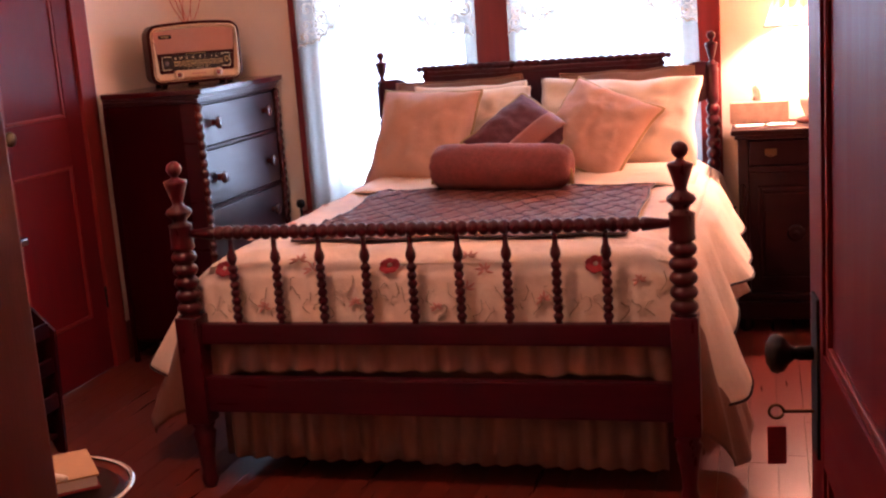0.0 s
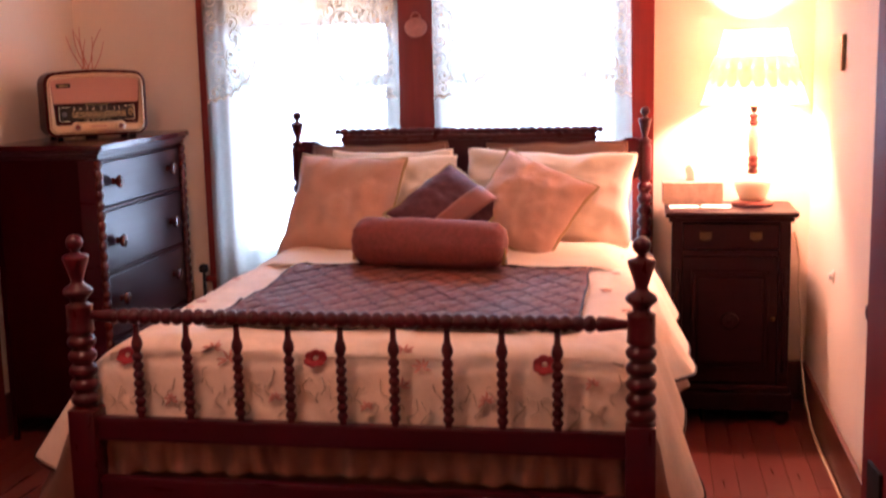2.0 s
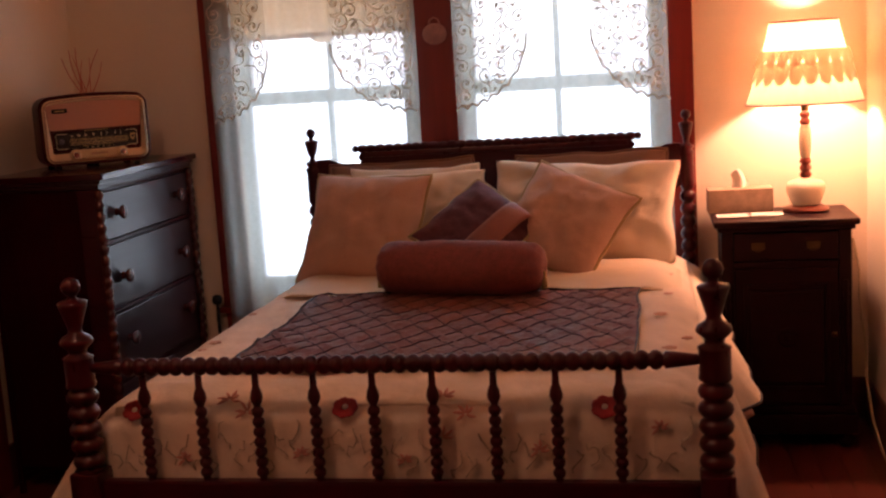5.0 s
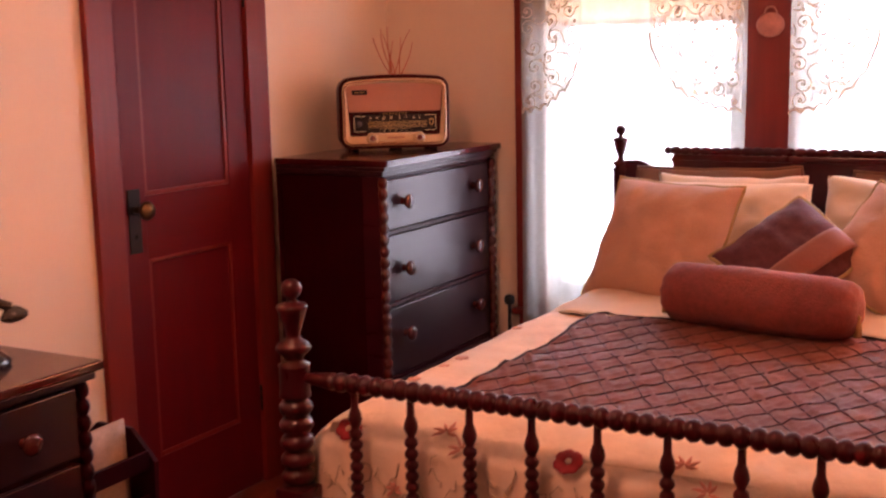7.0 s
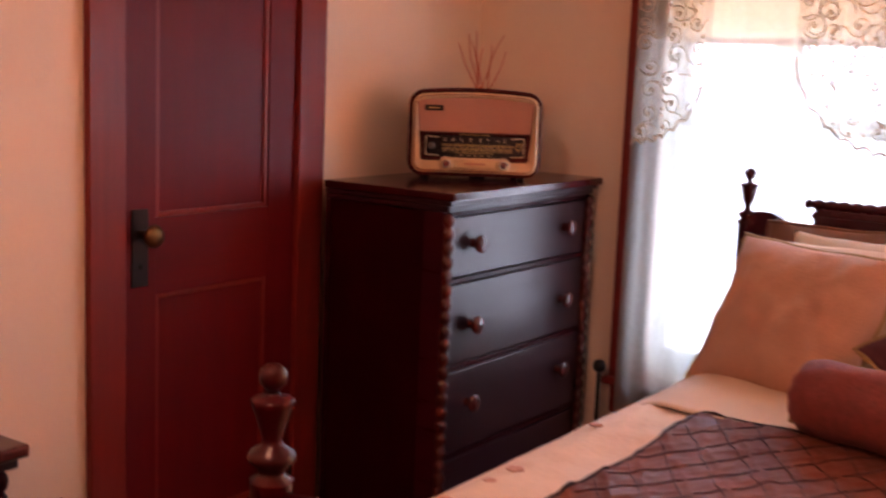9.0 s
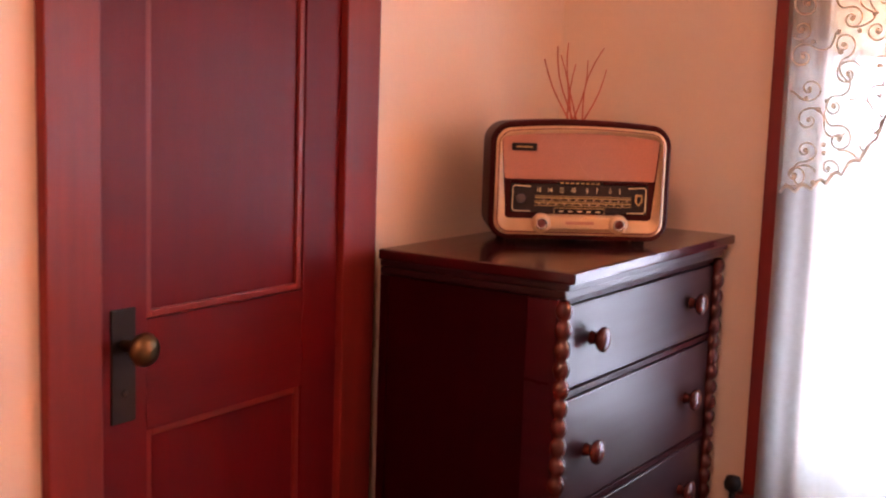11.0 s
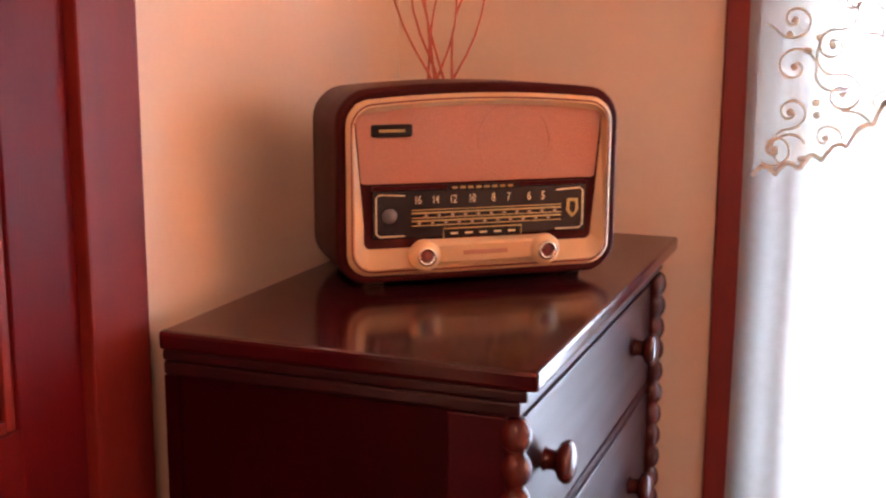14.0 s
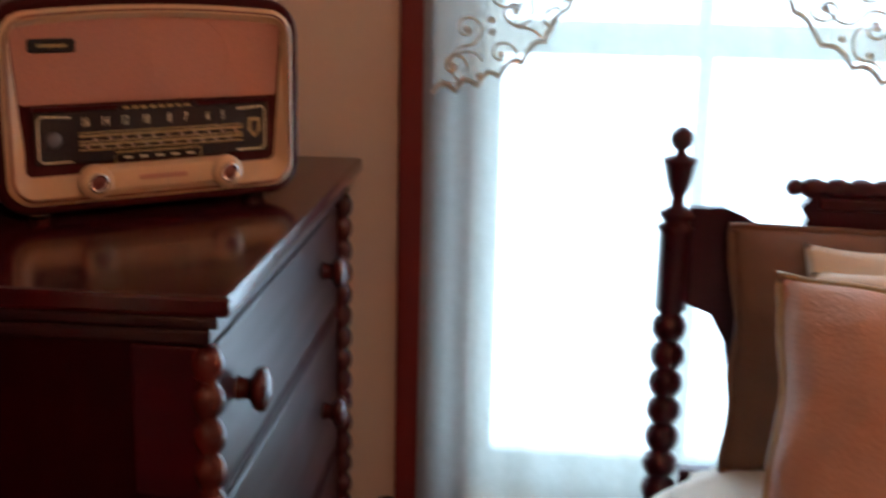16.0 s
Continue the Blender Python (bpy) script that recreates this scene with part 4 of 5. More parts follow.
part("case", loft([(-0.098, rounded(RW - 0.022, RH - 0.022, 0.03, 0.010, z=RZ)), (-0.104, rounded(RW - 0.010, RH - 0.010, 0.035, 0.011, z=RZ)), (-0.098, rounded(RW, RH, 0.04, 0.012, z=RZ)), (-0.085, rounded(RW, RH, 0.04, 0.012, z=RZ)),
                   (0.060, rounded(RW - 0.006, RH - 0.004, 0.04, 0.012, z=RZ - 0.001)), (0.085, rounded(RW - 0.020, RH - 0.016, 0.042, 0.010, z=RZ - 0.006)), (0.090, rounded(RW - 0.036, RH - 0.034, 0.04, 0.010, z=RZ - 0.009)), (0.142, rounded(RW - 0.050, RH - 0.046, 0.04, 0.010, z=RZ - 0.012)), (0.150, rounded(RW - 0.080, RH - 0.070, 0.04, 0.008, z=RZ - 0.012))]), BAKELITE, radio, smooth=True)


def band_between(outer, inner, y0, y1):
    own = bmesh.new()
    a = [own.verts.new((x, y0, z)) for x, z in outer]
    b = [own.verts.new((x, y1, z)) for x, z in inner]
    n = len(a)
    for k in range(n):
        own.faces.new((a[k], a[(k + 1) % n], b[(k + 1) % n], b[k]))
    return own


O1 = rounded(RW - 0.022, RH - 0.022, 0.03, 0.010, z=RZ)
O2 = rounded(RW - 0.040, RH - 0.040, 0.024, 0.010, z=RZ)


def splay(pts, more=0.0):
    """The recess of the front: wider at the top than at the dial."""
    return [(x * (1.035 + more + 0.055 * (z - RZ) / 0.1), z) for x, z in pts]


I1 = splay(rounded(RW - 0.074, RH - 0.079, 0.006, 0.012, z=RZ + 0.009))
bm = band_between(O1, O2, -0.1045, -0.111)
merge(bm, band_between(O2, I1, -0.111, -0.096))
part("front_frame", bm, RADIO_CREAM, radio, "cream plastic front frame", smooth=False)
part("frame_line", tube([(x, -0.1105, z) for x, z in rounded(RW - 0.034, RH - 0.034, 0.027, 0.010, z=RZ)], 0.0012, 5, closed=True), LAMP_RED, radio, "thin brown line on the cream frame")
bm = bmesh.new()
bm.faces.new([bm.verts.new((x, -0.0965, z)) for x, z in I1])
part("backing", bm, DIAL_GLASS, radio)
# speaker cloth above, dial below
LOW = -0.0265
cl = splay(rounded(RW - 0.0745, 0.104, 0.005, 0.012, z=0.1900), -0.002)
part("speaker_cloth", loft([(-0.0968, cl), (-0.0995, splay(rounded(RW - 0.0755, 0.102, 0.005, 0.012, z=0.1900), -0.002))]), RADIO_CLOTH, radio, "rose woven speaker cloth")
part("speaker_ring", tube([(0.045 + 0.050 * math.cos(k * 0.2618), -0.0993, 0.190 + 0.050 * math.sin(k * 0.2618)) for k in range(24)], 0.0011, 5, closed=True), RADIO_CLOTH, radio)
part("badge", box(-0.149, -0.095, -0.103, -0.099, 0.199, 0.215, bevel=0.0035), IRON_DARK, radio, "dark oval badge")
part("badge_bar", box(-0.139, -0.105, -0.1038, -0.1029, 0.2052, 0.2088, bevel=0.0006), DIAL_GOLD, radio)
dial = part("dial_glass", box(-0.148, 0.148, -0.103, -0.0968, 0.094, 0.157, bevel=0.002), DIAL_GLASS, radio, "dark glass tuning dial")
dial.location.z = LOW
part("dial_shelf", box(-0.149, 0.149, -0.107, -0.0970, 0.1575, 0.163, bevel=0.0015), BAKELITE, radio).location.z = LOW
part("nameplate", box(-0.050, 0.050, -0.1085, -0.1035, 0.1555, 0.1625, bevel=0.001), IRON_DARK, radio, "narrow dark nameplate").location.z = LOW
for k in range(8):
    part("nameplate_bar", box(-0.043 + k * 0.011, -0.036 + k * 0.011, -0.1092, -0.1086, 0.1575, 0.1608), DIAL_GOLD, radio).location.z = LOW
for k, z in enumerate((0.130, 0.1255, 0.1195, 0.1150, 0.1095)):
    part("scale_line", box(-0.096, 0.112, -0.1042, -0.1031, z, z + (0.0022 if k % 2 else 0.0012)), DIAL_GOLD, dial)
bm = bmesh.new()
for k in range(22):
    box(-0.088 + k * 0.009, -0.088 + k * 0.009 + 0.004, -0.1044, -0.1032, 0.1215 if k % 2 else 0.1118, 0.1245 if k % 2 else 0.1145, bm=bm)
part("scale_print", bm, STEM, dial)
for s in (-1, 1):
    e = [(s * 0.105, -0.1036, 0.150), (s * 0.139, -0.1036, 0.152), (s * 0.1435, -0.1036, 0.148), (s * 0.1435, -0.1036, 0.102), (s * 0.139, -0.1036, 0.0975), (s * 0.105, -0.1036, 0.0975)]
    part("dial_bracket", tube(e, 0.0011, 5), DIAL_WHITE, dial)
part("magic_eye", lathe([(0.0105, 0), (0.0105, 0.002), (0.007, 0.005), (0.001, 0.006)], 18, Matrix.Translation((-0.126, -0.1035, 0.124)) @ turn_y), SMOKE, dial, "round grey tuning eye", smooth=True)
part("dial_crest", outline([(0.121, 0.138), (0.136, 0.138), (0.137, 0.122), (0.1285, 0.112), (0.120, 0.122)], -0.001), DIAL_GOLD, dial, "gold shield emblem").location = (0, -0.1035, 0)
part("dial_crest_core", outline([(0.1245, 0.134), (0.1325, 0.134), (0.133, 0.123), (0.1285, 0.117), (0.124, 0.123)], -0.0014), DIAL_GLASS, dial).location = (0, -0.1038, 0)


def letters(text, x, y, z, size, mat, parent):
    cu = bpy.data.curves.new("numeral", "FONT")
    cu.body, cu.size, cu.align_x, cu.extrude = text, size, "CENTER", 0.0003
    tmp = bpy.data.objects.new("numeral", cu)
    scene.collection.objects.link(tmp)
    me = bpy.data.meshes.new_from_object(tmp.evaluated_get(bpy.context.evaluated_depsgraph_get()))
    bpy.data.objects.remove(tmp)
    me.materials.clear()
    me.materials.append(mat)
    ob = new("numeral", me)
    ob.parent = parent
    ob.matrix_local = Matrix.Translation((x, y, z)) @ turn_y @ Matrix.Diagonal((0.75, 1.15, 1, 1))
    return ob


for text, x in (("16", -0.088), ("14", -0.064), ("12", -0.040), ("10", -0.014), ("8", 0.016), ("7", 0.037), ("6", 0.066), ("5", 0.086)):
    letters(text, x, -0.1037, 0.1385, 0.0135, DIAL_WHITE, dial)
# lower cream bar, station bar, knobs
part("control_bar", loft([(-0.105, rounded(0.185, 0.032, 0.008, 0, z=0.076)), (-0.118, rounded(0.178, 0.027, 0.008, 0, z=0.075)), (-0.120, rounded(0.170, 0.021, 0.007, 0, z=0.075))]), RADIO_CREAM, radio, "cream control bar").location.z = LOW
part("maker_bar", box(-0.030, 0.030, -0.1215, -0.1199, 0.0725, 0.0785, bevel=0.0006), RADIO_CLOTH, radio, "rose lettering shown as a bar").location.z = LOW
part("band_strip", box(-0.052, 0.052, -0.1062, -0.1028, 0.0945, 0.1035, bevel=0.001), IRON_DARK, radio).location.z = LOW
part("band_strip_line", tube([(-0.054, -0.107, 0.093), (-0.054, -0.107, 0.1055), (0.054, -0.107, 0.1055), (0.054, -0.107, 0.093)], 0.0009, 5), DIAL_GOLD, radio).location.z = LOW
for k in range(5):
    part("band_strip_mark", box(-0.044 + k * 0.02, -0.034 + k * 0.02, -0.1068, -0.1063, 0.0975, 0.100), DIAL_WHITE, radio).location.z = LOW
for s in (-1, 1):
    kn = part("tuning_knob", lathe([(0.0195, 0), (0.021, 0.004), (0.0205, 0.010), (0.017, 0.014), (0.013, 0.0145)], 24, Matrix.Translation((s * 0.083, -0.112, 0.076)) @ turn_y), RADIO_CREAM, radio, "cream knob with chrome ring", smooth=True)
    kn.location.z = LOW - 0.002
    part("knob_ring", lathe([(0.0125, 0), (0.0125, 0.019), (0.0095, 0.020), (0.0085, 0.016)], 24, Matrix.Translation((s * 0.083, -0.112, 0.076)) @ turn_y), CHROME, kn, smooth=True)
    part("knob_cap", lathe([(0.008, 0), (0.008, 0.0175), (0.001, 0.019)], 20, Matrix.Translation((s * 0.083, -0.112, 0.076)) @ turn_y), LAMP_RED, kn, smooth=True)
for x in (-0.14, 0.14):
    for y in (-0.07, 0.08):
        part("foot", box(x - 0.012, x + 0.012, y - 0.012, y + 0.012, 0.0, 0.014, bevel=0.003), PHONE_BLACK, radio)
# thin dried stems standing behind the radio
stems = thing("dried_stems", "thin reddish dried stems standing behind the radio", "dried stems", pose(-2.455, 4.945, DTOP))
part("holder", lathe([(0.022, 0), (0.026, 0.02), (0.024, 0.10), (0.016, 0.19), (0.018, 0.21)], 16), PHONE_BLACK, stems, "slim dark vase", smooth=True)
for k, (dx, dz, b) in enumerate(((-0.075, 0.40, 0.010), (-0.045, 0.43, 0.012), (-0.035, 0.41, -0.008), (0.0, 0.39, 0.008), (0.03, 0.40, -0.010), (0.065, 0.43, 0.012), (-0.02, 0.44, 0.01), (0.075, 0.38, -0.01))):
    pts = [(0.012 * math.cos(k) * (1 - q / 8) + dx * (q / 8) ** 1.6 * 0.86 + b * math.sin(q * 0.8), dx * (q / 8) ** 1.6 * 0.5, 0.15 + (dz - 0.15) * q / 8) for q in range(9)]
    part("stem", tube(pts, [0.0030 - 0.0002 * q for q in range(9)], 6), ANTENNA, stems, smooth=True)

# ---- nightstand and what stands on it ----
NX0, NX1, NY0, NY1, NZ = -0.107, 0.376, 4.78, 5.135, 0.815
ns = thing("nightstand", "dark carved oak nightstand with one drawer over a panelled door", "nightstand", pose(0, 0, 0))
part("top", box(NX0, NX1, NY0, NY1, NZ - 0.022, NZ, bevel=0.006), OAK_DARK, ns)
part("top_moulding", box(NX0 + 0.014, NX1 - 0.014, NY0 + 0.014, NY1 - 0.004, NZ - 0.040, NZ - 0.0225, bevel=0.005), OAK_DARK, ns)
for x0, x1 in ((NX0 + 0.025, NX0 + 0.065), (NX1 - 0.065, NX1 - 0.025)):
    part("corner_post", box(x0, x1, NY0 + 0.03, NY0 + 0.065, 0.155, NZ - 0.041, bevel=0.003), OAK_DARK, ns)
    part("side_panel", box(x0 + 0.008, x1 - 0.008, NY0 + 0.066, NY1 - 0.01, 0.155, NZ - 0.041), OAK_DARK, ns)
    part("rope_turning", lathe(beads(0.20, 0.60, 12, 0.006, 0.010, 4), 10, Matrix.Translation(((x0 + x1) / 2, NY0 + 0.028, 0))), OAK_DARK, ns, smooth=True)
    for y in (NY0 + 0.05, NY1 - 0.04):
        part("bun_foot", lathe([(0.018, 0), (0.03, 0.012), (0.034, 0.03), (0.026, 0.048), (0.02, 0.056)], 16, Matrix.Translation(((x0 + x1) / 2, y, 0))), OAK_DARK, ns, smooth=True)
part("plinth", box(NX0 + 0.008, NX1 - 0.008, NY0 + 0.008, NY1 - 0.004, 0.055, 0.125, bevel=0.006), OAK_DARK, ns)
part("plinth_moulding", box(NX0 + 0.016, NX1 - 0.016, NY0 + 0.018, NY1 - 0.006, 0.1255, 0.1545, bevel=0.008), OAK_DARK, ns)
dr = part("drawer", box(NX0 + 0.067, NX1 - 0.067, NY0 + 0.034, NY1 - 0.06, 0.672, 0.768, bevel=0.004), OAK_DARK, ns)
part("rail", box(NX0 + 0.066, NX1 - 0.066, NY0 + 0.032, NY0 + 0.06, 0.645, 0.668, bevel=0.003), OAK_DARK, ns)
for x in (NX0 + 0.15, NX1 - 0.15):
    pl = part("drawer_pull", box(x - 0.022, x + 0.022, NY0 + 0.030, NY0 + 0.0345, 0.710, 0.736, bevel=0.002), BRASS_OLD, dr, "aged brass drop pull")
    part("drop_ring", tube([(x + 0.016 * math.cos(a * 0.314), NY0 + 0.024, 0.720 - 0.014 * math.sin(a * 0.314)) for a in range(11)], 0.0022, 6), BRASS_OLD, pl, smooth=True)
dd = part("door", box(NX0 + 0.067, NX1 - 0.067, NY0 + 0.036, NY0 + 0.058, 0.158, 0.643, bevel=0.003), OAK_DARK, ns)
bm = box(NX0 + 0.120, NX1 - 0.120, NY0 + 0.028, NY0 + 0.0365, 0.235, 0.565, bevel=0.005)
part("raised_panel", bm, OAK_DARK, dd)
bm = bmesh.new()
for q in ((NX0 + 0.098, NX0 + 0.112, 0.21, 0.59), (NX1 - 0.112, NX1 - 0.098, 0.21, 0.59), (NX0 + 0.112, NX1 - 0.112, 0.21, 0.224), (NX0 + 0.112, NX1 - 0.112, 0.576, 0.59)):
    box(q[0], q[1], NY0 + 0.027, NY0 + 0.037, q[2], q[3], bevel=0.003, bm=bm)
part("door_moulding", bm, OAK_DARK, dd)
part("carved_rosette", lathe([(0.034, 0), (0.034, 0.003), (0.024, 0.006), (0.018, 0.004), (0.010, 0.009), (0.001, 0.010)], 18, Matrix.Translation(((NX0 + NX1) / 2, NY0 + 0.028, 0.40)) @ turn_y), OAK_DARK, dd, "carved round rosette", smooth=True)
part("door_knob", lathe([(0.006, 0), (0.005, 0.008), (0.010, 0.014), (0.009, 0.020), (0.001, 0.022)], 14, Matrix.Translation((NX1 - 0.085, NY0 + 0.036, 0.41)) @ turn_y), BRASS_OLD, dd, smooth=True)
part("back", box(NX0 + 0.03, NX1 - 0.03, NY1 - 0.0095, NY1 - 0.004, 0.155, NZ - 0.041), OAK_DARK, ns)

# table lamp
LX, LY = 0.225, 5.0
lamp = thing("table_lamp", "turned cream and red wooden table lamp, lit, with fringed shade", "table lamp", pose(LX, LY, NZ))
part("base", lathe([(0.074, 0), (0.080, 0.006), (0.078, 0.014), (0.062, 0.020), (0.05, 0.024)], 32), LAMP_RED, lamp, "dark red turned base", smooth=True)
part("body", lathe([(0.045, 0.024), (0.050, 0.03), (0.064, 0.065), (0.068, 0.085), (0.060, 0.105), (0.032, 0.115), (0.025, 0.118)], 28), LAMP_CREAM, lamp, smooth=True)
part("red_ring", lathe(beads(0.119, 0.19, 3, 0.014, 0.021, 6), 20), LAMP_RED, lamp, "turned red wooden rings", smooth=True)
part("column", lathe([(0.016, 0.191), (0.020, 0.21), (0.022, 0.25), (0.020, 0.29), (0.016, 0.305)], 20), LAMP_CREAM, lamp, smooth=True)
part("red_ring", lathe(beads(0.306, 0.355, 2, 0.012, 0.019, 6), 20), LAMP_RED, lamp, "turned red wooden rings", smooth=True)
part("socket", lathe([(0.012, 0.356), (0.014, 0.362), (0.014, 0.40), (0.010, 0.404)], 16), BRASS_OLD, lamp, smooth=True)
S0, S1 = 1.200 - NZ, 1.481 - NZ


def shade_r(z):
    f = (z - S0) / (S1 - S0)
    return 0.200 - 0.085 * (0.75 * f + 0.25 * (1 - (1 - f) ** 2))


def shade_surface(u, v):
    z = S0 + (S1 - S0) * v
    r = shade_r(z) * (1 + 0.004 * math.sin(u * 2 * math.pi * 40))
    return (r * math.cos(u * 2 * math.pi), r * math.sin(u * 2 * math.pi), z)


shade = part("shade", sheet(shade_surface, 160, 10), SHADE_CLOTH, lamp, "pleated cream fabric lampshade", smooth=True)


def fringe(low, tall, drop, gap):
    def f(u, v):
        a = u * 2 * math.pi
        sc = math.sqrt(abs(math.sin(a * 11)))
        z = low - NZ + tall * v - drop * sc * (1 - v)
        r = shade_r(z) + gap + 0.005 * sc * (1 - v)
        return (r * math.cos(a), r * math.sin(a), z)
    return f


part("scalloped_fringe", sheet(fringe(1.300, 0.040, 0.034, 0.005), 264, 6), SHADE_LACE, shade, "scalloped ivory lace band", smooth=True)
part("scalloped_fringe", sheet(fringe(1.355, 0.030, 0.026, 0.011), 264, 6), SHADE_LACE, shade, "scalloped ivory lace band", smooth=True)
for z, r in ((S0, 0.2005), (S1, shade_r(S1))):
    part("shade_ring", tube([(r * math.cos(k * 0.1309), r * math.sin(k * 0.1309), z) for k in range(48)], 0.0035, 6, closed=True), LAMP_RED, shade, "brown bound rim", smooth=True)
bm = bmesh.new()
for k in range(3):
    a = k * 2.0944
    tube([(0.010 * math.cos(a), 0.010 * math.sin(a), 0.40), (0.08 * math.cos(a), 0.08 * math.sin(a), S1 - 0.03), (shade_r(S1) * math.cos(a), shade_r(S1) * math.sin(a), S1 - 0.004)], 0.0016, 5, bm=bm)
part("shade_carrier", bm, BRASS_OLD, lamp)
gl = bpy.data.materials.new("lit_bulb_glass")
gl.use_nodes = True
e = gl.node_tree.nodes["Principled BSDF"]
e.inputs["Emission Color"].default_value, e.inputs["Emission Strength"].default_value = (1, 0.72, 0.42, 1), 12
bulb = part("bulb", lathe([(0.011, 0.405), (0.013, 0.42), (0.026, 0.455), (0.03, 0.48), (0.026, 0.505), (0.014, 0.522), (0.001, 0.526)], 18), gl, lamp, "lit bulb", smooth=True)
bulb.visible_shadow = False
# cord from the lamp down behind the nightstand
cord = tagged(part("lamp_cord", tube([(0.392, 5.06, 0.70), (0.398, 5.03, 0.66), (0.405, 5.0, 0.60), (0.402, 4.98, 0.50), (0.408, 4.96, 0.42), (0.413, 4.93, 0.33), (0.412, 4.90, 0.22), (0.420, 4.82, 0.10), (0.427, 4.70, 0.03), (0.430, 4.45, 0.006), (0.433, 4.15, 0.005), (0.435, 3.8, 0.005)], 0.004, 8), CORD, smooth=True), "ivory electric cord hanging beside the nightstand to the floor", "cord")
# tissue box and cards
tb = thing("tissue_box", "flat floral tissue box with a white tissue", "tissue box", pose(0.000, 5.07, NZ, 0, 0, 1))
part("carton", box(-0.115, 0.115, -0.055, 0.055, 0, 0.085, bevel=0.003), TISSUE_BOX, tb)
part("tissue", sheet(lambda u, v: (-0.03 + 0.055 * u + 0.01 * math.sin(v * 3), 0.012 * math.sin(u * 7 + v * 2) * (1 - 0.5 * v), 0.083 + (0.05 + 0.02 * math.sin(u * 4)) * v), 12, 6, 0.001), PAPER, tb, "white tissue pulled up", smooth=True)
for x, y, a, l in ((-0.035, 4.92, 3, "white folded card lying on the nightstand"), (0.085, 4.93, -4, "white card lying on the nightstand")):
    c = tagged(part("card", box(-0.055, 0.055, -0.04, 0.04, 0, 0.004, bevel=0.001), PAPER), l, "card")
    c.matrix_world = pose(x, y, NZ + 0.0005, 0, 0, a)
# wall ornament above the lamp
orn = thing("wall_ornament", "dark pewter filigree mirror frame hanging on the wall", "wall ornament", pose(0.122, YW - 0.012, 1.80))
part("plate", lathe([(0.062, 0), (0.064, 0.004), (0.055, 0.009), (0.045, 0.006), (0.001, 0.006)], 32, Matrix.Diagonal((1, 1, 1.3, 1)) @ turn_y), PEWTER, orn, smooth=True)
for k in range(26):
    a = k * 2 * math.pi / 26
    part("scroll", lathe([(0.012, 0), (0.012, 0.006), (0.006, 0.010), (0.001, 0.010)], 8, Matrix.Translation((0.066 * math.cos(a), 0.002, 0.090 * math.sin(a))) @ turn_y), PEWTER, orn, smooth=True)
for k in range(9):
    a = k * 2 * math.pi / 9
    part("rosette", lathe([(0.011, 0), (0.010, 0.006), (0.001, 0.009)], 8, Matrix.Translation((0.032 * math.cos(a), -0.005, 0.045 * math.sin(a))) @ turn_y), BRASS_OLD, orn, smooth=True)
part("enamel_centre", lathe([(0.026, 0), (0.024, 0.004), (0.001, 0.006)], 24, Matrix.Translation((0, -0.006, 0)) @ Matrix.Diagonal((1, 1, 1.35, 1)) @ turn_y), ENAMEL, orn, "dark violet enamel centre", smooth=True)
# heart-shaped plaque on the window post
plq = thing("wall_plaque", "small rose clay plaque with a hanging loop on the window post", "wall plaque", pose(-1.105, YW - t - 0.001, 1.525))
part("plate", lathe([(0.046, 0), (0.047, 0.004), (0.040, 0.009), (0.025, 0.007), (0.020, 0.011), (0.001, 0.012)], 28, Matrix.Diagonal((1, 1, 0.86, 1)) @ turn_y), PLAQUE, plq, smooth=True)
part("loop", tube([(0.020 * math.cos(k * 0.314), -0.003, 0.036 + 0.024 * math.sin(k * 0.314)) for k in range(11)], 0.003, 6), PLAQUE, plq, smooth=True)
# thin slot of a narrow mirror frame on the side wall
tagged(part("wall_frame", box(XR - 0.014, XR - 0.001, 4.40, 4.425, 1.33, 1.45, bevel=0.003), BRASS_OLD), "narrow dark wooden strip hanging on the side wall", "wall strip")
# short dark tool rod leaning by the window casing
rod = thing("iron_rod", "short dark iron rod with a knob standing by the window", "rod", pose(-2.052, 5.085, 0))
part("shaft", lathe([(0.03, 0), (0.03, 0.008), (0.008, 0.016), (0.007, 0.50), (0.006, 0.51)], 12), IRON_DARK, rod, smooth=True)
part("knob", lathe([(0.006, 0.508), (0.018, 0.515), (0.021, 0.53), (0.016, 0.545), (0.001, 0.55)], 14), IRON_DARK, rod, smooth=True)

# ---- curtains, lace and blinds ----
def curtain(x0, x1, z0, z1, y, amp, folds, seed):
    def f(u, v):
        x = x0 + (x1 - x0) * u
        w = math.sin(u * folds * 2 * math.pi + 0.8 * math.sin(v * 2 + seed)) + 0.5 * wobble(u * folds * 1.3, v * 1.5, seed)
        return (x + 0.01 * wobble(v * 2, u * 6, seed), y + amp * w * (0.55 + 0.45 * (1 - v)), z0 + (z1 - z0) * v + 0.004 * wobble(u * 9, 1, seed))
    return sheet(f, int(folds * 14), 16)


for a, c, seed in ((-2.003, -1.175, 1), (-1.030, -0.235, 2)):
    cu = thing("sheer_curtain", "long white sheer curtain over the window", "curtain", pose(0, 0, 0), "curtains")
    part("curtain_cloth", curtain(a, c, 0.20, 2.12, YW - 0.058, 0.008, 9, seed), SHEER, cu, smooth=True)
    part("curtain_rod", lathe([(0.006, 0), (0.006, c - a + 0.02)], 10, Matrix.Translation((a - 0.01, YW - 0.058, 2.125)) @ along_x), BRASS_OLD, cu, smooth=True)


